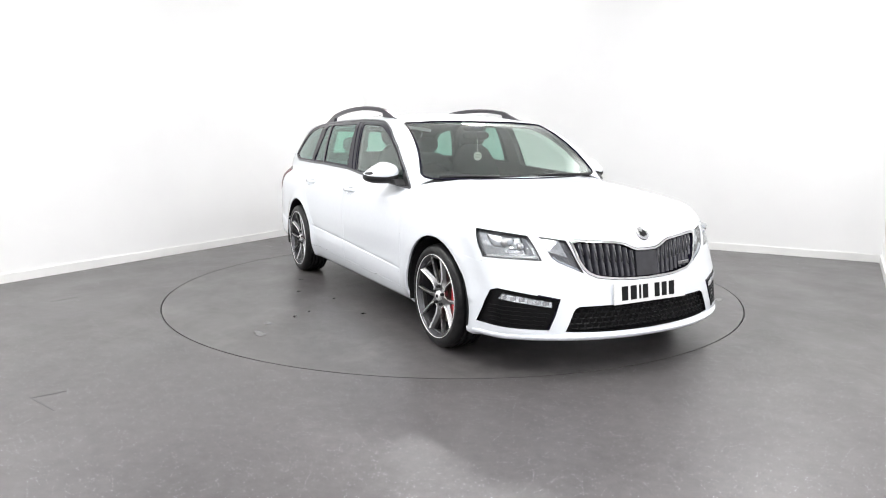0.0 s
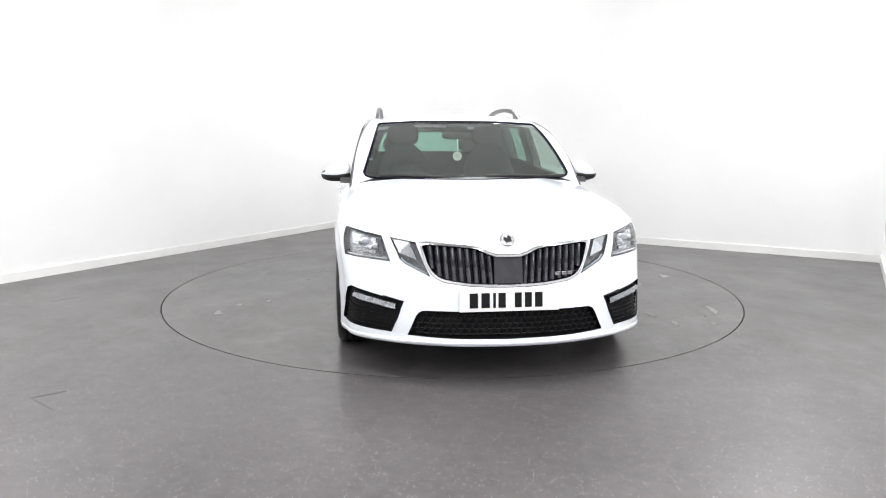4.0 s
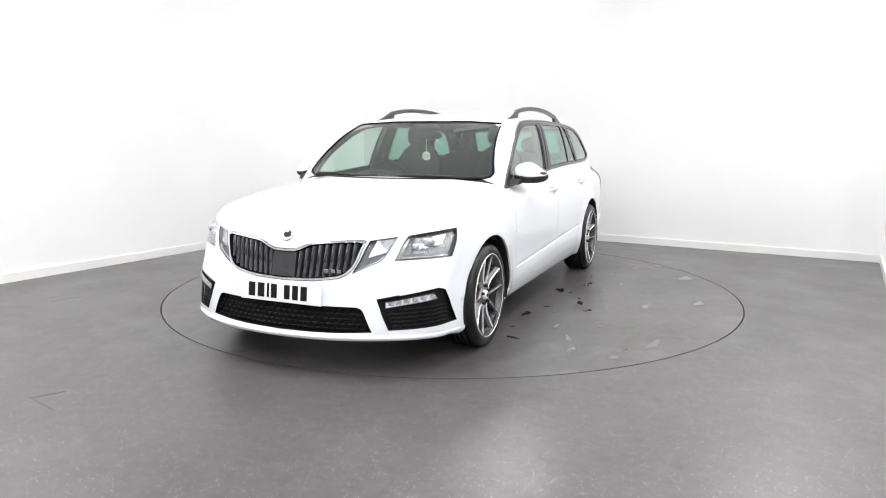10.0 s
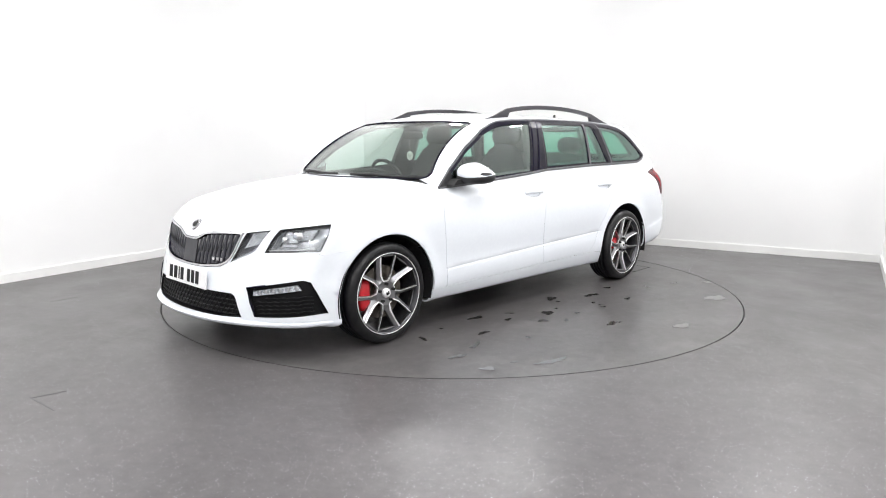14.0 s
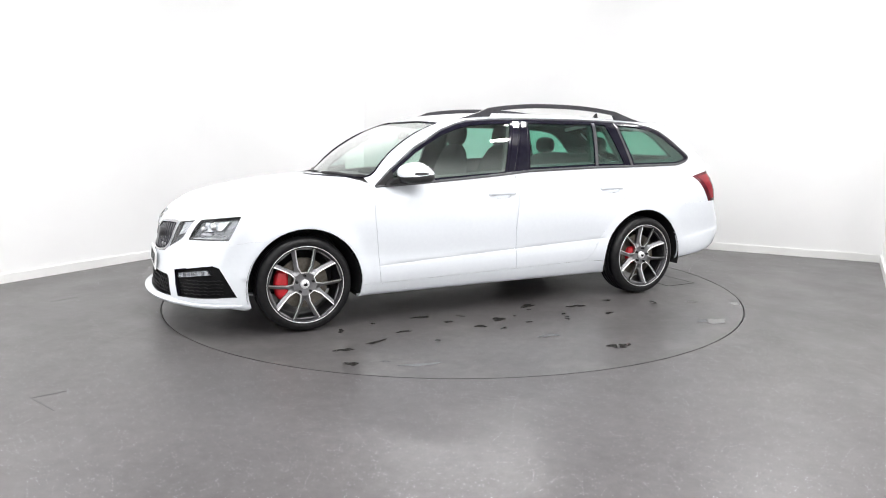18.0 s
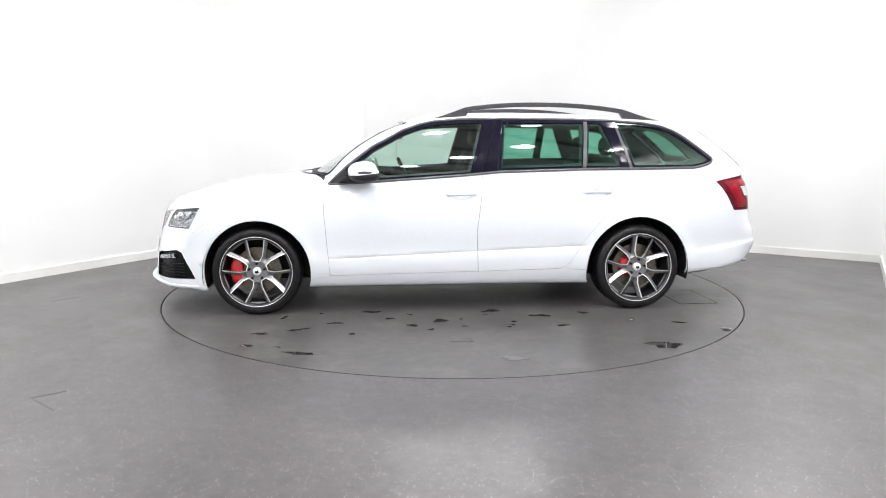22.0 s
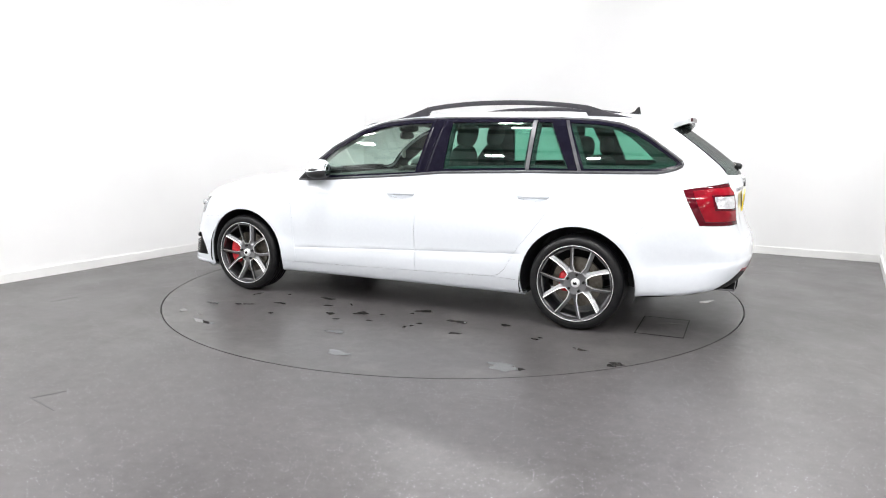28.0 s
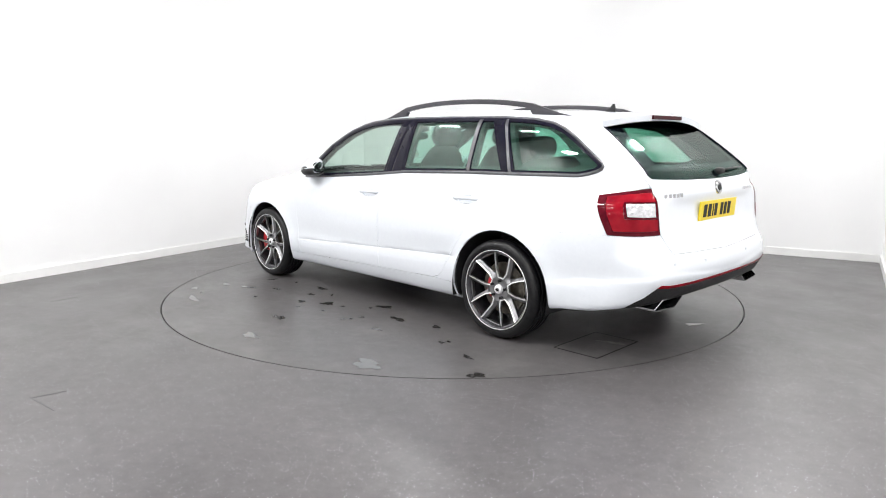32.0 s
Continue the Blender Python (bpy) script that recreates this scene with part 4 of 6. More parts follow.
    for n, bm, mat, smooth in made:
        if n not in ("tyre", "wheel_bolt", "centre_cap", "emblem"):
            bmesh.ops.scale(bm, vec=(1.016, 1, 1.016), verts=bm.verts[:])
    return made


def build_wheels():
    parts = wheel_parts()
    meshes = [(n, mesh_from(n, bm, mat, sm), mat) for n, bm, mat, sm in parts]
    for n, me, mat in meshes:
        if n in ("spokes",):
            me.shade_smooth()
            me.set_sharp_from_angle(angle=math.radians(22))
    disc = mesh_from("brake_disc", lathe([(0.06, -0.062), (0.075, -0.062), (0.078, -0.085), (0.165, -0.085), (0.165, -0.108), (0.06, -0.108)], 48), DISC)
    cal = pebble(0.145, -0.092, 0.0, 0.045, 0.038, 0.098, 4.0)
    for v in cal.verts:
        v.co.x -= 0.35 * v.co.z ** 2 * 4
    caliper = mesh_from("caliper", cal, CALIPER, True)
    for x, r, yw in ((AXLE_F, 0.374, 0.894), (AXLE_R + 0.010, 0.384, 0.950)):
        for s in (1, -1):
            m = Matrix.Translation((x, s * yw, WHEEL_Z)) @ pose(0, 0, 0, 0, 0, 0 if s > 0 else 180)
            hub = new("wheel", meshes[0][1])
            attach(hub, CAR, "dark alloy wheel with machined spoke edges")
            hub.matrix_basis = Matrix.Translation(OFF) @ m @ pose(0, 0, 0, 0, -10.7 if x < 0 and s > 0 else 0, 0)
            for n, me, mat in meshes[1:]:
                attach(new(n, me), hub)
            d = attach(new("brake_disc", disc), CAR)
            d.matrix_basis = Matrix.Translation(OFF) @ m
            c = attach(new("brake_caliper", caliper), CAR, "red painted brake caliper")
            c.matrix_basis = Matrix.Translation(OFF) @ Matrix.Translation((x - (0.0 if x > 0 else 0.03), s * yw, WHEEL_Z)) @ Matrix.Diagonal((1, s, 1, 1) if x > 0 else (0.8, s, 0.72, 1))
            well = lathe([(0.05, 0.50), (r, 0.50), (r, yw - 0.012)], 40, -12, 192)
            well = moved(well, Matrix.Translation((x, 0, WHEEL_Z - 0.015)) if s > 0 else Matrix.Translation((x, 0, WHEEL_Z - 0.015)) @ Matrix.Diagonal((1, -1, 1, 1)))
            piece("wheel_arch_liner", well, DARK, CAR)


# ---------------------------------------------------------------- bodywork
def span_at(pts, u):
    """Lowest and highest second coordinate of an outline at u."""
    vs = []
    for (a, b), (c, d) in zip(pts, pts[1:] + pts[:1]):
        if (a - u) * (c - u) <= 0 and a != c:
            vs.append(b + (d - b) * (u - a) / (c - a))
    return min(vs), max(vs)


def build_body(body):
    for which in ("hood", "roof", "front_bumper", "rear_bumper", "tailgate"):
        sheet(which, body, which, PAINT, CAR, gap=0.0 if "bumper" in which else 0.0028 if which == "tailgate" else 0.0014)
    for sd in ("left", "right"):
        s = 1 if sd == "left" else -1
        sheet("front_wing", body, "front_wing", PAINT, CAR, sd, gap=0.0006)
        sheet("side_panel", body, "side_panel", PAINT, CAR, sd, gap=0.0004)
        sheet("sill", body, "sill", PAINT, CAR, sd)
        fd = sheet("front_door", body, "front_door", PAINT, CAR, sd)
        rd = sheet("rear_door", body, "rear_door", PAINT, CAR, sd)
        sheet("window_trim", body, "window_trim", BLACK, CAR, sd, lift=0.001, gap=0.0, label="gloss black window surround")
        sheet("window", body, "front_door_glass", SIDE_GLASS, fd, sd, lift=-0.003, depth=0.004, gap=-0.002, solid=True, label="green-tinted side glass")
        sheet("window", body, "rear_door_glass", PRIVACY, rd, sd, lift=-0.003, depth=0.004, gap=-0.002, solid=True, label="green-tinted side glass")
        sheet("vent_window", body, "vent_glass", PRIVACY, rd, sd, lift=-0.003, depth=0.004, gap=-0.002, solid=True, label="green-tinted side glass")
        sheet("quarter_window", body, "quarter_glass", PRIVACY, CAR, sd, lift=-0.003, depth=0.004, gap=-0.002, solid=True, label="dark-tinted quarter glass")
        sheet("window_divider", body, "divider", TRIM, rd, sd, lift=0.004, gap=0.0)
        # bright moulding round the side windows
        outline = [(x, z) for x, z in DLO]
        path = []
        for (a, b), (c, d) in zip(outline, outline[1:] + outline[:1]):
            n = max(1, int(math.hypot(c - a, d - b) / 0.07))
            path += [(a + (c - a) * i / n, b + (d - b) * i / n) for i in range(n)]
        pts = []
        for x, z in path + path[:1]:
            pts.append((x, s * (on_side(x, z) + 0.0015), z))
        piece("window_moulding", tube(pts, 0.006, 0.010, 8), TRIM, CAR, "satin dark window moulding", smooth=True)
        # handles
        for door, x0, z0 in ((fd, -0.075, 0.846), (rd, -1.070, 0.858)):
            y0 = on_side(x0, z0)
            grip = tube([(x0 + 0.108, s * (y0 - 0.004), z0 - 0.004), (x0 + 0.085, s * (y0 + 0.016), z0), (x0 + 0.03, s * (y0 + 0.022), z0 + 0.002), (x0 - 0.04, s * (y0 + 0.022), z0 + 0.002), (x0 - 0.09, s * (y0 + 0.016), z0), (x0 - 0.110, s * (y0 - 0.004), z0 - 0.004)], 0.008, 0.013, 12)
            h = piece("door_handle", grip, PAINT, door, "white door handle", smooth=True)
            sheet("handle_cup", body, "front_cup" if door is fd else "rear_cup", PAINT, door, sd, gap=0.0, bowl=0.008)
        # dark lining round the panes inside
        for holder_, pts, d, rear_d in ((fd, GLASS_FRONT, 0.012, 0.012), (rd, GLASS_REAR, 0.016, 0.016), (rd, GLASS_VENT, 0.016, 0.016), (None, GLASS_QUARTER, 0.020, 0.10)):
            inner_ = [(x + max(0.0, (-1.55 - x) / 0.40) * rear_d * (holder_ is None), z) for x, z in inset(pts, d)]
            outer_ = inset(pts, -0.008)
            rows = []
            for (a, c), (b, e) in zip(zip(outer_, inner_), zip(outer_[1:] + outer_[:1], inner_[1:] + inner_[:1])):
                n = max(1, int(math.hypot(b[0] - a[0], b[1] - a[1]) / 0.08))
                rows += [((a[0] + (b[0] - a[0]) * k / n, a[1] + (b[1] - a[1]) * k / n), (c[0] + (e[0] - c[0]) * k / n, c[1] + (e[1] - c[1]) * k / n)) for k in range(n)]
            bm = bmesh.new()
            vs = [[bm.verts.new((x, s * (on_side(x, z) - dy), z)) for (x, z), dy in ((o, 0.014), (i_, 0.028), (i_, 0.060))] for o, i_ in rows]
            for k in range(len(vs)):
                for m_ in range(2):
                    bm.faces.new((vs[k][m_], vs[(k + 1) % len(vs)][m_], vs[(k + 1) % len(vs)][m_ + 1], vs[k][m_ + 1]))
            bmesh.ops.recalc_face_normals(bm, faces=bm.faces[:])
            piece("window_lining", bm, REVEAL, holder_ or CAR)
        # gloss pillar covers with a joint between the doors, bright bar ahead of the quarter window
        for holder_, name, pts, up, mat in ((fd, "pillar_cover", [(-0.172, 1.000), (-0.266, 1.366), (-0.337, 1.368), (-0.232, 1.002)], 0.006, BLACK), (rd, "pillar_cover", [(-0.241, 1.003), (-0.346, 1.368), (-0.396, 1.368), (-0.352, 1.006)], 0.006, BLACK),
                                            (rd, "pillar_cover", [(-1.150, 1.364), (-1.224, 1.362), (-1.336, 1.030), (-1.296, 1.029)], 0.006, BLACK), (CAR, "pillar_bar", [(-1.228, 1.362), (-1.248, 1.361), (-1.362, 1.031), (-1.341, 1.031)], 0.008, TRIM)):
            bm = bmesh.new()
            rows = []
            for k in range(9):
                q = k / 8
                a, b = [(pts[i][0] + (pts[j][0] - pts[i][0]) * q, pts[i][1] + (pts[j][1] - pts[i][1]) * q) for i, j in ((0, 1), (3, 2))]
                row = []
                for w, dy in ((0.0, -0.004), (0.0, up - 0.003), (0.12, up), (0.88, up), (1.0, up - 0.003), (1.0, -0.004)):
                    x, z = a[0] + (b[0] - a[0]) * w, a[1] + (b[1] - a[1]) * w
                    row.append(bm.verts.new((x, s * (on_side(x, z) + dy), z)))
                rows.append(row)
            for a, b in zip(rows, rows[1:]):
                for j in range(5):
                    bm.faces.new((a[j], a[j + 1], b[j + 1], b[j]))
            bm.faces.new(rows[0])
            bm.faces.new(list(reversed(rows[-1])))
            bmesh.ops.recalc_face_normals(bm, faces=bm.faces[:])
            piece(name, bm, mat, holder_)
        # mirror on the front door
        cap = pebble(0.618, 0.915, 1.014, 0.100, 0.106, 0.066, 2.3, 32)
        for v in cap.verts:
            v.co.x -= 0.34 * (v.co.y - 0.917) + 0.8 * max(0, v.co.y - 0.917) ** 2
            v.co.z += 0.10 * (0.612 - v.co.x) - 0.45 * max(0, v.co.y - 0.90) * min(max((v.co.z - 1.0) / 0.06, 0), 1) + 0.10 * (0.90 - v.co.y)
        bmesh.ops.bisect_plane(cap, geom=cap.verts[:] + cap.edges[:] + cap.faces[:], plane_co=(0.6, 0.9, 0.986), plane_no=(-0.12, 0.06, -1), clear_outer=True)
        bmesh.ops.bisect_plane(cap, geom=cap.verts[:] + cap.edges[:] + cap.faces[:], plane_co=(0.530, 0.9, 1.0), plane_no=(-1, -0.30, 0.05), clear_outer=True)
        sign = Matrix.Diagonal((1, s, 1, 1))
        holder = pebble(0.616, 0.914, 0.980, 0.099, 0.105, 0.045, 2.5, 32)
        for v in holder.verts:
            v.co.x -= 0.34 * (v.co.y - 0.917) + 0.8 * max(0, v.co.y - 0.917) ** 2
        bmesh.ops.bisect_plane(holder, geom=holder.verts[:] + holder.edges[:] + holder.faces[:], plane_co=(0.534, 0.9, 1.0), plane_no=(-1, -0.30, 0.05), clear_outer=True)
        mirror = piece("door_mirror", moved(holder, sign), DARK, CAR, "black mirror housing with white cap", smooth=True)
        piece("mirror_cap", moved(cap, sign), PAINT, mirror, "white mirror cap", smooth=True)
        glass = pebble(0.545, 0.908, 1.004, 0.005, 0.074, 0.046, 3.0)
        for v in glass.verts:
            v.co.x -= 0.30 * (v.co.y - 0.908) + 0.008
        piece("mirror_glass", moved(glass, sign), MIRROR, mirror, "mirror glass", smooth=True)
        arm = prism([(0.80, 0.932), (0.76, 0.968), (0.69, 0.972), (0.62, 0.968), (0.60, 0.946)], 0.79, 0.88, 0.006)
        piece("mirror_arm", moved(arm, sign), DARK, mirror)
        sail = prism([(0.862, 0.921), (0.745, 1.030), (0.738, 1.005), (0.738, 0.945), (0.80, 0.926)], 0.0, 0.012, 0.002)
        for v in sail.verts:
            v.co.y += on_side(v.co.x, v.co.z) - 0.004
        piece("mirror_sail", moved(sail, sign), DARK, fd)
        # roof rail with solid feet
        top = curve((-1.615, 1.402), (-1.50, 1.432), (-1.33, 1.463), (-1.1, 1.491), (-0.821, 1.506), (-0.45, 1.501), (-0.171, 1.473), (-0.04, 1.446), (0.085, 1.408))
        rail = bmesh.new()
        rows = []
        for x in np.concatenate((np.linspace(0.13, -0.14, 16), np.linspace(-0.165, -1.325, 40), np.linspace(-1.35, -1.65, 18))):
            base = on_top(x, 0.56) - 0.004
            rise = min(1.0, max(0.0, (0.13 - x) / 0.27)) * min(1.0, max(0.0, (x + 1.65) / 0.30))
            hi = base + 0.003 + max(float(top(x)) - base - 0.003, 0.0) * rise ** 0.75
            lo = hi - 0.033 if -1.34 < x < -0.155 else base
            m_ = (hi + lo) / 2
            rows.append([rail.verts.new((x, y, z)) for y, z in ((0.545, lo), (0.545, m_), (0.547, hi - 0.003), (0.552, hi), (0.566, hi), (0.571, hi - 0.003), (0.573, m_), (0.573, lo))])
        for a, b in zip(rows, rows[1:]):
            for k in range(8):
                rail.faces.new((a[k], a[(k + 1) % 8], b[(k + 1) % 8], b[k]))
        rail.faces.new(rows[0])
        rail.faces.new(list(reversed(rows[-1])))
        bmesh.ops.recalc_face_normals(rail, faces=rail.faces[:])
        piece("roof_rail", moved(rail, sign), RAIL, CAR, "satin black roof rail", smooth=False)
        # tail lamp
        lamp = sheet("tail_lamp", body, "tail_lamp", LAMP_RED, CAR, sd, lift=0.002, gap=0.002, label="red tail lamp")
        sheet("lamp_band", body, "tail_band", LAMP_BAND, lamp, sd, lift=0.003, gap=0.0, label="bright red C-shaped light band")
        sheet("reversing_lamp", body, "tail_clear", LAMP_WHITE, lamp, sd, lift=0.003, gap=0.0, label="clear reversing lamp")
        # headlamps
        headlamp(body, sd, s)
        fog_corner(body, sd, s)
        # exhaust
        outl = [(0.400, 0.344), (0.418, 0.352), (0.640, 0.354), (0.656, 0.346), (0.738, 0.304), (0.735, 0.292), (0.718, 0.286), (0.500, 0.278), (0.480, 0.284), (0.405, 0.334)]
        ring = bmesh.new()
        inn = inset(outl, 0.007)
        rows = []
        for pts, x in ((outl, -2.22), (outl, -2.378), (inn, -2.380), (inn, -2.26)):
            rows.append([ring.verts.new((x + 0.05 * abs(y) + 0.008, 0.580 + (y - 0.57) * 0.88, 0.322 + (z - 0.316) * 0.88)) for y, z in pts])
        for a, b in zip(rows, rows[1:]):
            for i in range(len(outl)):
                j = (i + 1) % len(outl)
                ring.faces.new((a[i], a[j], b[j], b[i]))
        bmesh.ops.recalc_face_normals(ring, faces=ring.faces[:])
        ex = piece("exhaust_tip", moved(ring, sign), CHROME, CAR, "chrome trapezoid exhaust tip")
        back_in = prism([(0.580 + (y - 0.57) * 0.88, 0.322 + (z - 0.316) * 0.88) for y, z in inn], -2.222, -2.21, axis="x")
        piece("exhaust_bore", moved(back_in, sign), DARK, ex)
        # parking sensors in the rear bumper
        for y, z in ((0.62, 0.555), (0.30, 0.545)):
            x = on_rear(y, z)
            c = lathe([(0.0, 0.002), (0.010, 0.002), (0.0115, 0.0), (0.0115, -0.01)], 20)
            piece("parking_sensor", moved(c, Matrix.Translation((x, s * y, z)) @ pose(0, 0, 0, 0, 0, 90 - s * 12)), PAINT, CAR)
    screen = sheet("windscreen", body, "windscreen", SCREEN_GLASS, CAR, lift=-0.002, depth=0.005, gap=0.0, solid=True, label="green-tinted windscreen")
    rim = [(y, z) for y, z in SCREEN if y > -0.01]
    band = []
    full = [(-y, z) for y, z in reversed(rim)] + rim
    for (a, b), (c, d) in zip(full, full[1:] + full[:1]):
        n = max(1, int(math.hypot(c - a, d - b) / 0.06))
        band += [(a + (c - a) * i / n, b + (d - b) * i / n) for i in range(n)]
    piece("windscreen_seal", tube([(on_screen(y, z) + 0.001, y, z) for y, z in band + band[:1]], 0.009, 0.007, 6), BLACK, screen, smooth=True)
    back = sheet("rear_window", body, "rear_window", REAR_PANE, CAR, lift=-0.002, depth=0.004, gap=0.0, solid=True, label="tinted rear window")
    border = [(y, z) for y, z in REAR_GLASS if y > -0.01]
    full = [(-y, z) for y, z in reversed(border)] + border
    # dark printed border inside the rear glass
    for name, pts in (("border", full),):
        inner = [(y * (1 - 0.12 / max(abs(y), 0.2)) if abs(y) > 0.55 else y * 0.95, z + (0.045 if z < 1.1 else 0.0)) for y, z in inset(full, 0.035)]
        bm = bmesh.new()
        ring = []
        for o, i_ in zip(full + full[:1], inner + inner[:1]):
            ring.append((o, i_))
        rows = []
        for (a, c), (b, d) in zip(ring, ring[1:]):
            n = 12
            for k in range(n):
                rows.append(((a[0] + (b[0] - a[0]) * k / n, a[1] + (b[1] - a[1]) * k / n), (c[0] + (d[0] - c[0]) * k / n, c[1] + (d[1] - c[1]) * k / n)))
        vs = []
        for o, i_ in rows:
            line = []
            for k in range(4):
                y, z = o[0] + (i_[0] - o[0]) * k / 3, o[1] + (i_[1] - o[1]) * k / 3
                line.append(bm.verts.new((on_rear(y, z) + 0.008, y, z)))
            vs.append(line)
        for k in range(len(vs)):
            for j in range(3):
                bm.faces.new((vs[k][j], vs[(k + 1) % len(vs)][j], vs[(k + 1) % len(vs)][j + 1], vs[k][j + 1]))
        piece("glass_border", bm, BLACK, back, smooth=True)
    for s in (1, -1):
        pts = [(on_rear(y, z) - 0.002, s * y, z) for y, z in [(0.612 + 0.078 * k / 12, 1.335 - 0.299 * k / 12) for k in range(13)]]
        piece("glass_seal", tube(pts, 0.006, 0.005, 6), BLACK, back, smooth=True)
    sheet("cowl", body, "cowl", DARK, CAR, lift=-0.006, gap=0.0)
    sheet("diffuser", body, "diffuser", DARK, CAR, gap=0.001, label="black lower rear valance")
    sheet("reflector_strip", body, "red_strip", LAMP_BAND, CAR, lift=0.002, gap=0.0005, label="narrow red reflector strip")
    sheet("underbody", body, "underbody", DARK, CAR, gap=0.0)
    keep = {"hood", "roof", "front_bumper", "rear_bumper", "tailgate", "front_wing", "side_panel", "sill", "front_door", "rear_door", "front_cup", "rear_cup", "window_trim", "divider", "diffuser", "red_strip", "tail_lamp", "tail_band", "tail_clear"}
    sheet("inner_lining", body, tuple(keep), LINING, CAR, lift=-0.022, gap=0.004, depth=0.004, solid=False, label="dark cabin lining")


def headlamp(body, sd, s):
    lamp = sheet("headlamp", body, "headlamp", LAMP_GREY, CAR, sd, gap=0.002, bowl=0.026, rim_mat=DARK, label="grey headlamp unit under clear lens")
    sheet("lens", body, "headlamp", LENS, lamp, sd, lift=0.0, gap=0.0015, depth=0.003, solid=True, label="clear lens")
    for y, z, w, h in ((0.722, 0.693, 0.042, 0.024), (0.674, 0.672, 0.020, 0.020)):
        x = on_front(y, z) - 0.024
        b = pebble(x, s * y, z, 0.020, w, h, 4.0)
        p = piece("projector", b, REFLECTOR, lamp, "bright projector unit", smooth=True)
        piece("bulb_lens", pebble(x + 0.014, s * y, z, 0.012, w * 0.55, h * 0.62, 2.2), BULB, lamp, smooth=True)
    def plate(name, pts, mat, depth, parent, label=""):
        bm = bmesh.new()
        f = [bm.verts.new((on_front(y, z) - depth, s * y, z)) for y, z in pts]
        g = [bm.verts.new((on_front(y, z) - depth - 0.012, s * y, z)) for y, z in pts]
        bm.faces.new(f)
        for a in range(len(pts)):
            b = (a + 1) % len(pts)
            bm.faces.new((f[b], f[a], g[a], g[b]))
        bmesh.ops.recalc_face_normals(bm, faces=bm.faces[:])
        piece(name, bm, mat, parent, label)

    # stepped bright housing, dark inner corner, light guides along the lower and the inner edge
    plate("reflector", [(0.665, 0.655), (0.735, 0.660), (0.735, 0.718), (0.670, 0.712)], REFLECTOR, 0.018, lamp, "bright stepped reflector")
    plate("reflector", [(0.745, 0.668), (0.790, 0.675), (0.795, 0.728), (0.745, 0.722)], REFLECTOR, 0.016, lamp, "bright stepped reflector")
    plate("inner_mask", [(0.622, 0.626), (0.656, 0.629), (0.664, 0.714), (0.646, 0.710)], TRIM, 0.018, lamp, "dark inner mask")
    for k in range(5):
        y = 0.672 + 0.013 * k
        plate("reflector_step", [(y, 0.635), (y + 0.010, 0.636), (y + 0.010, 0.650), (y, 0.649)], LAMP_WHITE, 0.014, lamp)
    pts = [(on_front(y, z) - 0.010, s * y, z) for y, z in [(0.614 + 0.0185 * i, 0.613 + 0.0008 * i) for i in range(12)]]
    piece("light_guide", tube(pts, 0.007, 0.0055, 8), LAMP_WHITE, lamp, "clear light guide", smooth=True)
    inner = sheet("corner_lamp", body, "inner_headlamp", TRIM, CAR, sd, gap=0.002, bowl=0.024, rim_mat=DARK, label="inner lamp under clear lens")
    sheet("lens", body, "inner_headlamp", LENS, inner, sd, gap=0.0015, depth=0.003, solid=True, label="clear lens")
    up = [(0.500, 0.704), (0.586, 0.718), (0.552, 0.646), (0.466, 0.616)]
    blk = bmesh.new()
    f = [blk.verts.new((on_front(y, z) - 0.015, s * y, z)) for y, z in up]
    g = [blk.verts.new((on_front(y, z) - 0.040, s * y, z)) for y, z in up]
    blk.faces.new(f)
    for i in range(4):
        j = (i + 1) % 4
        blk.faces.new((f[j], f[i], g[i], g[j]))
    bmesh.ops.recalc_face_normals(blk, faces=blk.faces[:])
    piece("reflector", blk, REFLECTOR, inner, "bright reflector")
    pts = [(on_front(y, z) - 0.012, s * y, z) for y, z in ((0.412, 0.546), (0.450, 0.564), (0.490, 0.583), (0.522, 0.600), (0.543, 0.621))]
    piece("light_guide", tube(pts, 0.007, 0.006, 8), BULB, inner, "clear light guide", smooth=True)


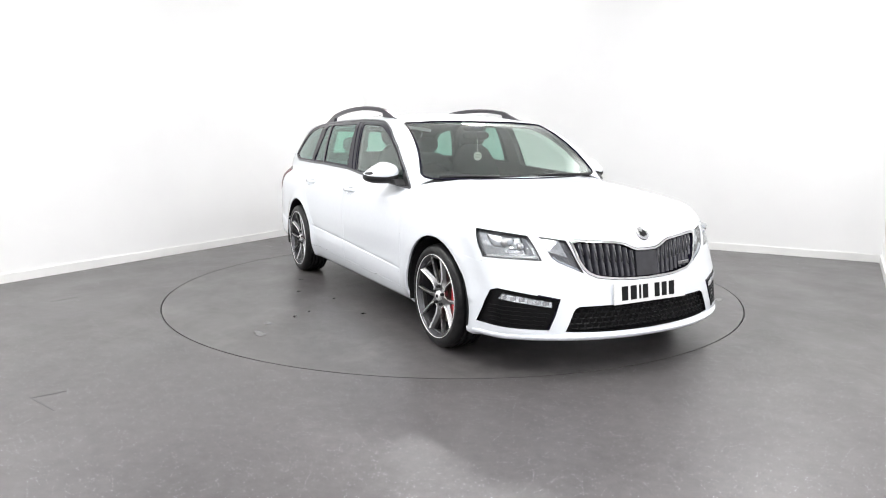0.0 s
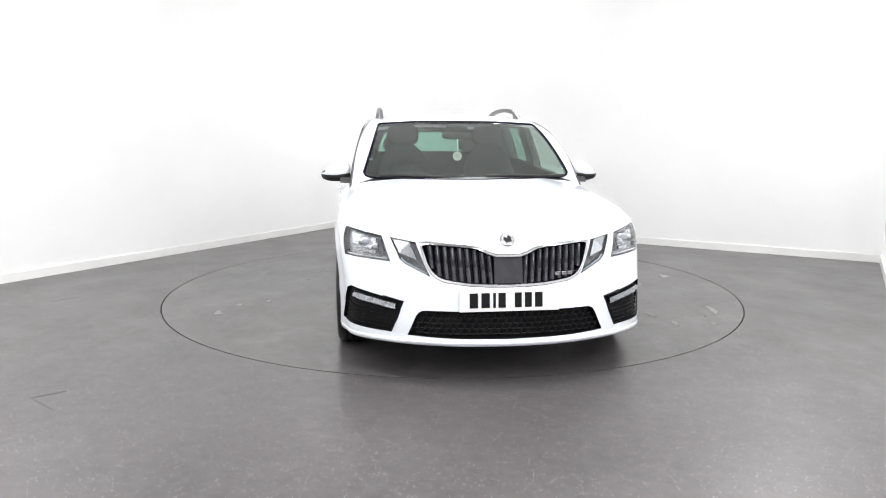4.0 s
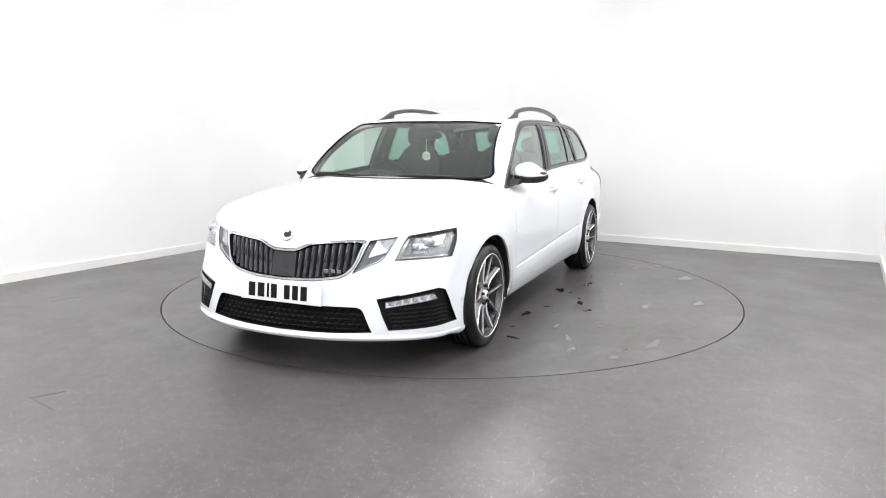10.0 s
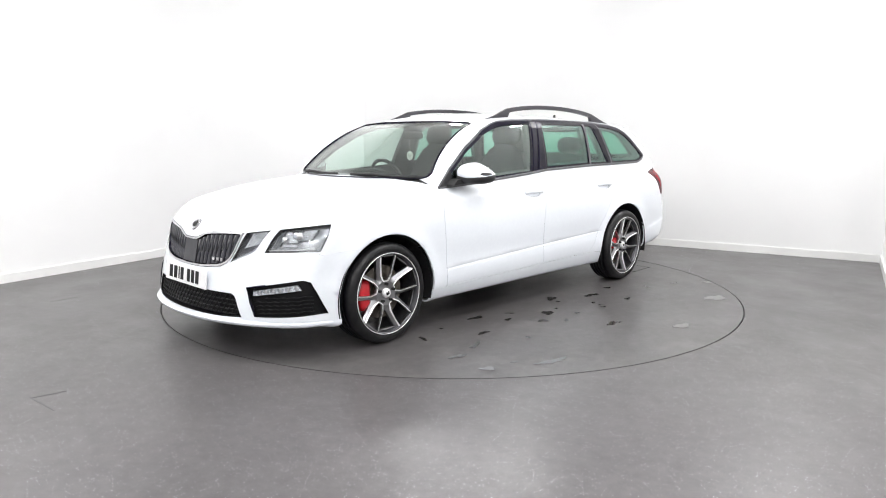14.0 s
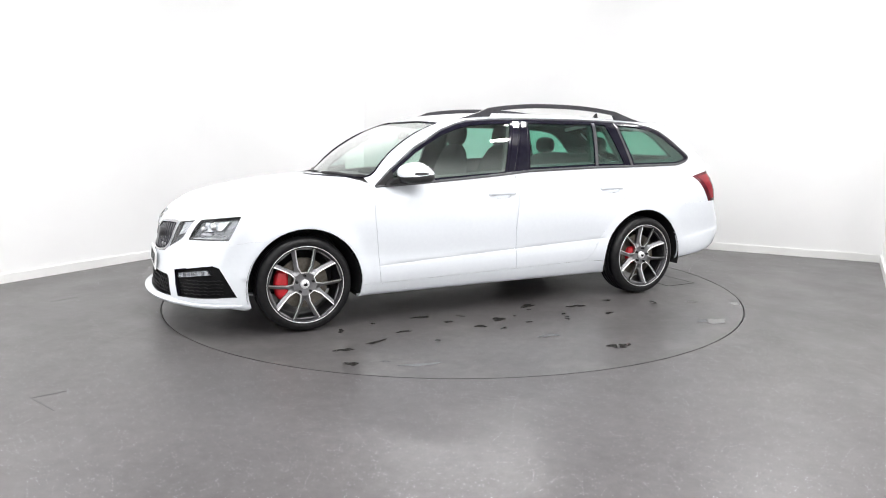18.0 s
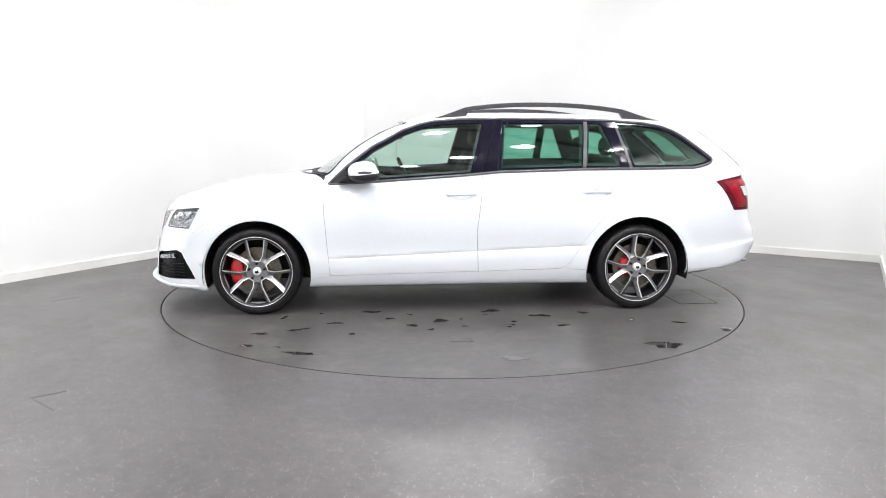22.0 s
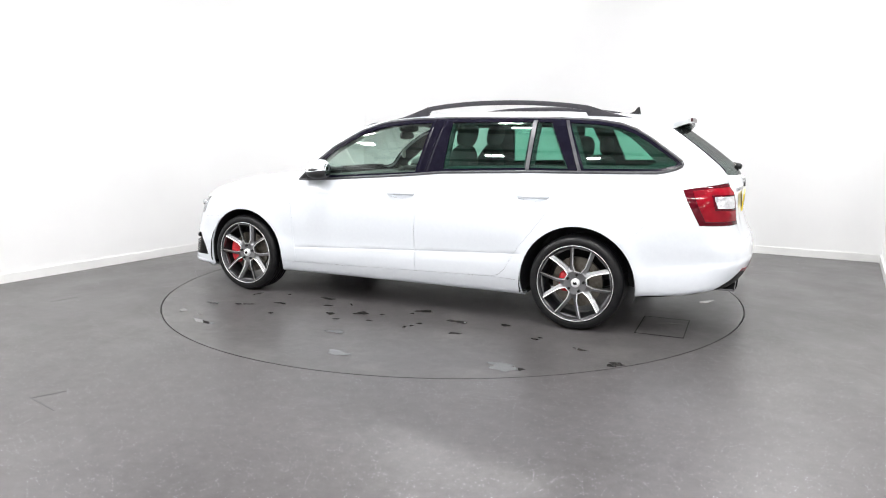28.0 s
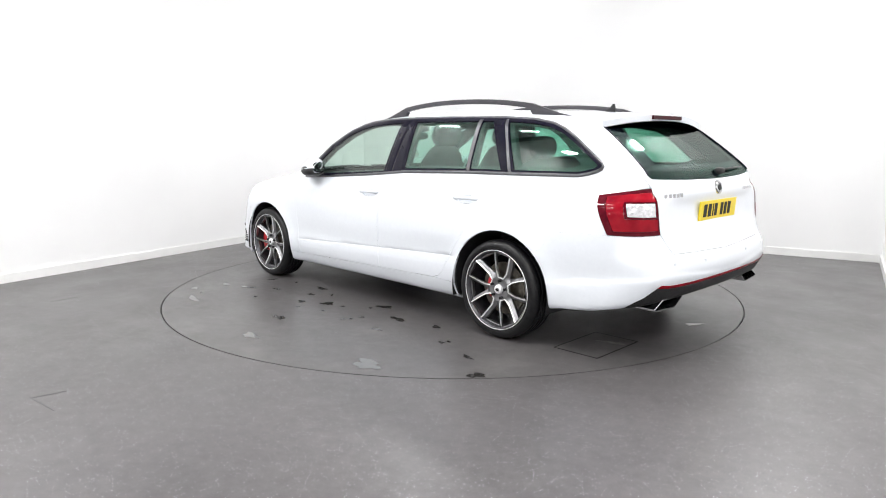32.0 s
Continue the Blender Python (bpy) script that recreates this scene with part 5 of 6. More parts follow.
def fog_corner(body, sd, s):
    pod = sheet("bumper_vent", body, "fog_panel", MESH, CAR, sd, gap=0.001, bowl=0.022, label="black corner vent in the front bumper")
    lamp = sheet("daytime_lamp", body, "fog_lamp", REFLECTOR, CAR, sd, gap=0.002, bowl=0.016, label="slim clear daytime running lamp")
    sheet("lens", body, "fog_lamp", LENS, lamp, sd, lift=0.001, gap=0.001, depth=0.003, solid=True, label="clear lens")
    for i in range(6):
        y = 0.600 + 0.036 * i
        z = 0.379 + 0.165 * (y - 0.585)
        x = on_front(y, z) - 0.010
        piece("light_cell", box_bm(x - 0.006, x + 0.003, s * y - 0.0165, s * y + 0.0165, z - 0.011, z + 0.011, 0.003), LAMP_WHITE, lamp)
    bm = bmesh.new()
    for r in range(5):
        z0 = 0.266 + 0.021 * r
        ys = np.linspace(0.612 - 0.0085 * r, 0.828, 13)
        for k, (a, b) in enumerate(zip(ys, ys[1:])):
            za, zb = z0 + 0.06 * (a - 0.6), z0 + 0.06 * (b - 0.6)
            if max(za, zb) > 0.345 + 0.16 * (a - 0.585) or on_front(b, zb) < 1.815 + 0.505 * (zb - 0.252):
                continue
            up = 0.0025 if k % 2 else -0.0025
            join(bm, tube([(on_front(a, za) - 0.012, s * a, za + up), (on_front(b, zb) - 0.012, s * b, zb - up)], 0.005, 0.0025, 5))
    piece("vent_mesh", bm, MESH, pod)
    # thin moulded frame
    edge = [(0.64, 0.4245), (0.538, 0.404), (0.57, 0.325), (0.604, 0.248)]
    piece("vent_frame", tube([(on_front(y, z) + 0.001, s * y, z) for y, z in edge], 0.006, 0.006, 6), BLACK, pod, smooth=True)


def number_plate(x, y0, z0, tilt, mat, facing, name, label):
    """A plate about its middle; its characters are plain bars."""
    pl = box_bm(-0.260, 0.260, -0.004, 0.004, -0.0575, 0.0575, 0.003)
    m = Matrix.Translation((x, y0, z0)) @ pose(0, 0, 0, 0, 0, 90 if facing > 0 else -90) @ pose(0, 0, 0, tilt)
    plate = piece(name, pl, mat, CAR, label)
    plate.matrix_basis = Matrix.Translation(OFF) @ m
    u = -0.208
    for k, w in enumerate((0.050, 0.050, 0.016, 0.044, 0.0, 0.042, 0.042, 0.046)):
        if w == 0:
            u += 0.030
            continue
        bar = box_bm(u, u + w * 0.86, -0.0055, -0.0035, -0.038, 0.038, 0.0)
        b = piece("character_bar", bar, INK, plate)
        u += w + 0.011
    return plate


def build_front():
    """Grille slats, badges, plate and lower mesh."""
    body = BODY
    frame_ = sheet("grille_surround", body, "grille_frame", CHROME, CAR, lift=0.003, gap=0.003, depth=0.02, label="bright chrome grille surround")
    gr = sheet("grille", body, "grille", BLACK, CAR, gap=0.0, bowl=0.055, label="black front grille with upright slats")
    for s in (1, -1):
        for i in range(9):
            y = 0.093 + 0.0375 * i
            lo, hi = span_at(GRILLE_IN, y)
            lo, hi = lo + 0.002, hi - 0.002
            bm = bmesh.new()
            rows = []
            for k in range(9):
                z = lo + (hi - lo) * k / 8
                yy = y + 0.010 * (k / 8 - 0.5)
                x = on_front(yy, z) - 0.006
                rows.append([bm.verts.new((x - dx, s * yy + dy, z)) for dx, dy in ((0.045, -0.013), (0.012, -0.012), (0.003, -0.007), (0.0, 0.0), (0.003, 0.007), (0.012, 0.012), (0.045, 0.013))])
            for a, b in zip(rows, rows[1:]):
                for j in range(6):
                    bm.faces.new((a[j], a[j + 1], b[j + 1], b[j]))
            bmesh.ops.recalc_face_normals(bm, faces=bm.faces[:])
            piece("slat", bm, SLAT, gr, smooth=True)
            # lighter rod on the slat's upper half, standing in for its highlight
            rows2 = [Vector(((rows_x, s * (y + 0.010 * (t - 0.5)), lo + (hi - lo) * t))) for t, rows_x in ((0.45, on_front(y, lo + (hi - lo) * 0.45) - 0.0055), (0.7, on_front(y + 0.002, lo + (hi - lo) * 0.7) - 0.0045), (0.98, on_front(y + 0.004, hi - 0.002) - 0.006))]
            piece("slat_highlight", tube([tuple(v) for v in rows2], 0.0055, 0.0045, 6), TRIM, gr, smooth=True)
    cover = bmesh.new()
    rows = []
    for k in range(9):
        z = 0.503 + (0.633 - 0.503) * k / 8
        rows.append([cover.verts.new((on_front(abs(y), z) - 0.004, y, z)) for y in np.linspace(-0.074, 0.074, 9)])
    for a, b in zip(rows, rows[1:]):
        for j in range(8):
            cover.faces.new((a[j], a[j + 1], b[j + 1], b[j]))
    r = bmesh.ops.extrude_face_region(cover, geom=cover.faces[:])
    for v in r["geom"]:
        if isinstance(v, bmesh.types.BMVert):
            v.co.x -= 0.03
    bmesh.ops.recalc_face_normals(cover, faces=cover.faces[:])
    piece("radar_cover", cover, COVER, gr, "smooth dark sensor cover", smooth=False)
    # small bright badge on the slats: plain shapes
    for k, (y, w) in enumerate(((0.262, 0.030), (0.300, 0.026), (0.332, 0.024))):
        x = on_front(y, 0.545) + 0.001
        piece("badge_bar", box_bm(x - 0.006, x + 0.003, y - w / 2, y + w / 2, 0.535, 0.556, 0.003), CHROME, gr)
    low = sheet("lower_grille", BODY, "lower_grille", MESH, CAR, gap=0.001, bowl=0.045, label="black honeycomb lower grille")
    bm = bmesh.new()
    for r in range(6):
        z = 0.222 + 0.026 * r
        n = 26
        for i in range(n):
            a = -0.50 + i / n + (r % 2) * 0.5 / n
            b = a + 1.0 / n
            lo, hi = span_at(LOWER, min(max(abs(a), abs(b)), 0.518))
            if max(abs(a), abs(b)) > 0.515 or z < lo + 0.006 or z > hi - 0.006:
                continue
            join(bm, tube([(on_front(abs(a), z) - 0.016, a + 0.006, z), (on_front(abs(b), z) - 0.016, b - 0.006, z)], 0.006, 0.0035, 5))
            zt = z + 0.026
            lo2, hi2 = span_at(LOWER, min(abs(b), 0.518))
            if zt < hi2 - 0.004:
                join(bm, tube([(on_front(abs(b), z) - 0.018, b - 0.006, z), (on_front(abs(b), zt) - 0.018, b + 0.5 / n * 0.3, zt)], 0.0035, 0.006, 5))
    piece("mesh_insert", bm, MESH, low, "glossy black honeycomb mesh")
    lip = bmesh.new()
    rows = []
    ways = np.radians(np.linspace(-56, 56, 81))
    hits = surface_hits(np.tile([[1.2, 0.0, 0.232]], (81, 1)), np.stack([np.cos(ways), np.sin(ways), 0 * ways], 1))
    norms = surface_normals(hits)
    for p, q, w in zip(hits, norms, ways):
        k = abs(w) / ways[-1]
        side = Vector((q[0], q[1], 0)).normalized()
        out = 0.040 * max(0.0, 1 - (k / 0.75) ** 2) + 0.003
        prof = ((-0.03, 0.222), (0.0, 0.222), (out * 0.75, 0.219), (out, 0.213), (out - 0.001, 0.204), (out - 0.010, 0.194), (-0.05, 0.184))
        rows.append([lip.verts.new(Vector((p[0], p[1], z - 0.014 * k ** 4)) + side * d) for d, z in prof])
    for a, b in zip(rows, rows[1:]):
        for j in range(len(a) - 1):
            lip.faces.new((a[j], a[j + 1], b[j + 1], b[j]))
    bmesh.ops.recalc_face_normals(lip, faces=lip.faces[:])
    ob = piece("bumper_lip", lip, PAINT, CAR, "white lip under the front bumper", smooth=True)
    ob.data.set_sharp_from_angle(angle=math.radians(50))
    number_plate(on_front(0, 0.425) + 0.004, 0.0, 0.422, -6, PLATE_W, 1, "front_plate", "white front number plate with black bars")
    # round badge on the hood's nose
    nz = 0.722
    x = on_front(0, nz)
    m = Matrix.Translation((x + 0.001, 0, nz)) @ pose(0, 0, 0, 0, 0, -90) @ pose(0, 0, 0, 38)
    bd = lathe([(0.0, 0.004), (0.030, 0.004), (0.033, 0.007), (0.038, 0.007), (0.041, 0.002), (0.041, -0.02)], 32)
    b = piece("badge", bd, CHROME, CAR, "round bright badge, plain shape", smooth=True)
    b.matrix_basis = Matrix.Translation(OFF) @ m
    piece("badge_field", lathe([(0.0, 0.0062), (0.0305, 0.0062), (0.0305, 0.0)], 28), LAMP_GREY, b)
    piece("badge_shape", prism([(-0.022, -0.014), (0.006, -0.022), (0.022, -0.006), (0.016, 0.014), (0.003, 0.004), (-0.006, 0.022), (-0.020, 0.010)], 0.006, 0.0085), INK, b)


def build_rear():
    number_plate(on_rear(0, 0.815) - 0.008, 0.0, 0.818, 4, PLATE_Y, -1, "rear_plate", "yellow rear number plate with black bars")
    # round badge and lettering as plain bars
    x = on_rear(0, 0.950)
    m = Matrix.Translation((x - 0.004, 0, 0.950)) @ pose(0, 0, 0, 0, 0, 90) @ pose(0, 0, 0, 10)
    b = piece("rear_badge", lathe([(0.0, 0.004), (0.030, 0.004), (0.033, 0.007), (0.038, 0.007), (0.041, 0.002), (0.041, -0.02)], 32), CHROME, CAR, "round bright badge, plain shape", smooth=True)
    b.matrix_basis = Matrix.Translation(OFF) @ m
    piece("badge_field", lathe([(0.0, 0.0062), (0.0305, 0.0062), (0.0305, 0.0)], 28), LAMP_GREY, b)
    piece("badge_shape", prism([(-0.022, -0.014), (0.006, -0.022), (0.022, -0.006), (0.016, 0.014), (0.003, 0.004), (-0.006, 0.022), (-0.020, 0.010)], 0.006, 0.0085), INK, b)
    for k in range(5):
        y = 0.61 - 0.038 * k
        piece("letter_bar", box_bm(on_rear(y, 0.925) - 0.004, on_rear(y, 0.925) + 0.004, y - 0.013, y + 0.013, 0.914, 0.936, 0.002), CHROME, CAR)
    for k in range(6):
        y = -0.42 - 0.032 * k
        piece("letter_bar", box_bm(on_rear(-y, 0.925) - 0.004, on_rear(-y, 0.925) + 0.004, y - 0.010, y + 0.010, 0.916, 0.934, 0.002), CHROME, CAR)
    # roof spoiler
    bm = bmesh.new()
    rows = []
    n = 28
    for i in range(n + 1):
        y = -0.640 + 1.280 * i / n
        t = abs(y) / 0.64
        dx, dz = 0.075 * t ** 2.2, -0.045 * t ** 2 - 0.020 * t ** 6
        end = 1 - 0.75 * t ** 8
        xr = -1.985 + dx
        prof = [(-1.70, 1.408), (-1.80, 1.408), (-1.90, 1.398), (xr + 0.03, 1.398), (xr, 1.389), (xr + 0.004, 1.352), (xr + 0.03, 1.342), (-1.87 + dx * 0.6, 1.345), (-1.72, 1.36)]
        row = []
        for k, (x, z) in enumerate(prof):
            zz = z + dz
            if k > 3:
                zz = z + dz + (1 - end) * 0.02
            row.append(bm.verts.new((x, y, zz)))
        rows.append(row)
    m = len(rows[0])
    for a, b in zip(rows, rows[1:]):
        for j in range(m):
            bm.faces.new((a[j], a[(j + 1) % m], b[(j + 1) % m], b[j]))
    bm.faces.new(rows[0])
    bm.faces.new(list(reversed(rows[-1])))
    bmesh.ops.recalc_face_normals(bm, faces=bm.faces[:])
    under = bmesh.new()
    rows = [[under.verts.new(v.co + Vector((-0.004 if k < 2 else 0.0, 0, -0.004))) for k, v in enumerate(r[5:])] for r in rows]
    for a, b in zip(rows, rows[1:]):
        for j in range(3):
            under.faces.new((a[j], a[j + 1], b[j + 1], b[j]))
    bmesh.ops.solidify(under, geom=under.faces[:], thickness=0.002)
    bmesh.ops.recalc_face_normals(under, faces=under.faces[:])
    sp = piece("spoiler", bm, PAINT, CAR, "white roof spoiler over the rear window")
    sp.data.shade_smooth()
    sp.data.set_sharp_from_angle(angle=math.radians(38))
    piece("spoiler_underside", under, BLACK, sp, "gloss black underside of the spoiler", smooth=True)
    piece("brake_light", box_bm(-1.9895, -1.95, -0.19, 0.19, 1.357, 1.382, 0.004), BRAKE_RED, sp, "dark red high brake light")
    # rear wiper
    pv = Vector((on_rear(0.10, 1.045) - 0.012, -0.10, 1.045))
    tip = Vector((on_rear(0.54, 1.058) - 0.014, -0.54, 1.058))
    w = piece("rear_wiper", pebble(pv.x, pv.y, pv.z, 0.022, 0.045, 0.022, 2.6), DARK, CAR, "black rear wiper", smooth=True)
    piece("wiper_arm", tube([tuple(pv), tuple(pv.lerp(tip, 0.5) + Vector((-0.012, 0, 0.004))), tuple(tip)], 0.009, 0.007, 8, [1.3, 1.0, 0.6]), DARK, w, smooth=True)
    # aerial fin
    fin = prism([(-1.52, on_top(-1.52, 0) - 0.004), (-1.565, 1.440), (-1.590, 1.470), (-1.600, 1.471), (-1.607, 1.440), (-1.615, on_top(-1.615, 0) - 0.004)], -0.008, 0.008, 0.003)
    piece("roof_aerial", fin, DARK, CAR, "black fin aerial")
    # front wipers lying on the cowl
    for y0, y1 in ((0.10, 0.68), (-0.62, -0.05)):
        pts = []
        for k in range(7):
            y = y0 + (y1 - y0) * k / 6
            z = 0.985 + 0.004 * math.sin(k)
            pts.append((on_screen(y, z) + 0.014, y, z))
        wp = piece("front_wiper", tube(pts, 0.008, 0.010, 8), DARK, CAR, "black windscreen wiper", smooth=True)


# ---------------------------------------------------------------- cabin
def build_cabin():
    dash = bmesh.new()
    prof = [(0.40, 0.62), (0.36, 0.80), (0.40, 0.90), (0.48, 0.945), (0.62, 0.955), (0.85, 0.945), (0.90, 0.90), (0.90, 0.62)]
    d = prism(prof, -0.72, 0.72, 0.012)
    dashboard = piece("dashboard", d, DARK, CAR, "dark dashboard")
    piece("binnacle", pebble(0.47, -0.37, 0.955, 0.10, 0.17, 0.045, 2.6), DARK, dashboard, smooth=True)
    ring = bmesh.new()
    R = 0.183
    pts = [(0, R * math.cos(2 * math.pi * i / 40), R * math.sin(2 * math.pi * i / 40)) for i in range(41)]
    ring = tube(pts, 0.015, 0.015, 8)
    wheel_m = Matrix.Translation((0.26, -0.37, 0.895)) @ pose(0, 0, 0, 0, 24, 0)
    sw = piece("steering_wheel", moved(ring, wheel_m), DARK, CAR, "black three-spoke steering wheel", smooth=True)
    hub = pebble(0.01, 0, -0.01, 0.03, 0.075, 0.06, 2.6)
    for a in (0, 180, 270):
        c, s_ = math.cos(math.radians(a)), math.sin(math.radians(a))
        join(hub, tube([(0.01, 0.05 * c, 0.05 * s_), (0, 0.178 * c, 0.178 * s_)], 0.012, 0.018, 8))
    piece("spokes", moved(hub, wheel_m), DARK, sw, smooth=True)

    def seat(y, x):
        s = piece("front_seat", pebble(x + 0.24, y, 0.56, 0.30, 0.26, 0.10, 3.2), FABRIC, CAR, "dark fabric front seat", smooth=True)
        back = pebble(0, 0, 0.30, 0.095, 0.255, 0.36, 3.0)
        for v in back.verts:
            v.co.y *= 1.0 - 0.28 * max(0, v.co.z - 0.25) / 0.4
        piece("backrest", moved(back, Matrix.Translation((x, y, 0.56)) @ pose(0, 0, 0, 0, -16, 0)), FABRIC, s, smooth=True)
        piece("headrest", moved(pebble(0, 0, 0.73, 0.055, 0.135, 0.095, 2.8), Matrix.Translation((x - 0.01, y, 0.56)) @ pose(0, 0, 0, 0, -14, 0)), FABRIC, s, smooth=True)
        for k in (-0.06, 0.06):
            piece("headrest_post", moved(tube([(0, k, 0.58), (0, k, 0.70)], 0.006, 0.006, 8), Matrix.Translation((x - 0.01, y, 0.56)) @ pose(0, 0, 0, 0, -14, 0)), CHROME, s)

    seat(0.37, -0.20)
    seat(-0.37, -0.16)
    bench = piece("rear_bench", pebble(-0.86, 0, 0.55, 0.28, 0.66, 0.10, 4.0), FABRIC, CAR, "dark fabric rear bench", smooth=True)
    back = pebble(0, 0, 0.26, 0.085, 0.66, 0.32, 4.5, 32)
    piece("backrest", moved(back, Matrix.Translation((-1.12, 0, 0.56)) @ pose(0, 0, 0, 0, -20, 0)), FABRIC, bench, smooth=True)
    for y in (-0.38, 0.38):
        h = pebble(-1.30, y, 1.180, 0.05, 0.125, 0.075, 2.7)
        piece("headrest", h, FABRIC, bench, smooth=True)
        for k in (-0.05, 0.05):
            piece("headrest_post", tube([(-1.27, y + k, 1.04), (-1.295, y + k, 1.15)], 0.005, 0.005, 8), CHROME, bench)
    piece("load_cover", box_bm(-2.08, -1.36, -0.60, 0.60, 0.985, 0.997, 0.004), LINING, CAR, "dark load cover behind the rear seats")
    # mirror, sensor housing and hanging card behind the windscreen
    rv = piece("rear_view_mirror", pebble(0.33, 0.0, 1.262, 0.022, 0.115, 0.032, 3.2), DARK, CAR, "dark rear-view mirror", smooth=True)
    piece("sensor_housing", pebble(0.31, 0.0, 1.322, 0.075, 0.085, 0.030, 2.8), DARK, CAR, "dark sensor housing at the windscreen", smooth=True)
    piece("mirror_stalk", tube([(0.335, 0, 1.31), (0.335, 0, 1.27)], 0.012, 0.012, 8), DARK, rv)
    cord = piece("air_freshener", lathe([(0.0, 0.003), (0.034, 0.003), (0.034, -0.003), (0.0, -0.003)], 28), CARD, CAR, "round white card hanging on a cord")
    cord.matrix_basis = Matrix.Translation(OFF) @ Matrix.Translation((0.36, 0.0, 1.105)) @ pose(0, 0, 0, 0, 0, -90)
    piece("cord", tube([(0, 0, 0.034), (0, 0, 0.13)], 0.0022, 0.0022, 6), CARD, cord)
    for k, w in ((0.012, 0.018), (0.0, 0.024), (-0.012, 0.016)):
        piece("print_bar", box_bm(-w, w, 0.003, 0.0042, k - 0.003, k + 0.003), CARD_INK, cord)


BODY = None


def build_car():
    global CAR, BODY
    CAR = new("car")
    tagged(CAR, "white five-door estate car with dark alloy wheels on the turntable", "car")
    BODY = cut_body()
    build_body(BODY)
    build_wheels()
    build_front()
    build_rear()
    build_cabin()


# ---------------------------------------------------------------- marks on the floor
def blot(x, y, rx, ry, turn, z, seed, mat, name, parent, label, n=30):
    """A flat, ragged-edged patch."""
    rnd = random.Random(seed)
    ph = [rnd.uniform(0, 6.28) for _ in range(6)]
    bm = bmesh.new()
    vs = []
    for i in range(n):
        a = 2 * math.pi * i / n
        r = 1 + 0.24 * math.sin(2 * a + ph[0]) + 0.20 * math.sin(3 * a + ph[1]) + 0.14 * math.sin(5 * a + ph[2]) + 0.10 * math.sin(8 * a + ph[3]) + 0.07 * math.sin(13 * a + ph[4])
        u, v = rx * r * math.cos(a), ry * r * math.sin(a)
        c, s = math.cos(math.radians(turn)), math.sin(math.radians(turn))
        vs.append(bm.verts.new((x + c * u - s * v, y + s * u + c * v, z)))
    f = bm.faces.new(vs)
    r = bmesh.ops.extrude_face_region(bm, geom=[f])
    for v in r["geom"]:
        if isinstance(v, bmesh.types.BMVert):
            v.co.z -= 0.0008
    bmesh.ops.recalc_face_normals(bm, faces=bm.faces[:])
    return part(name, bm, mat, parent, label)


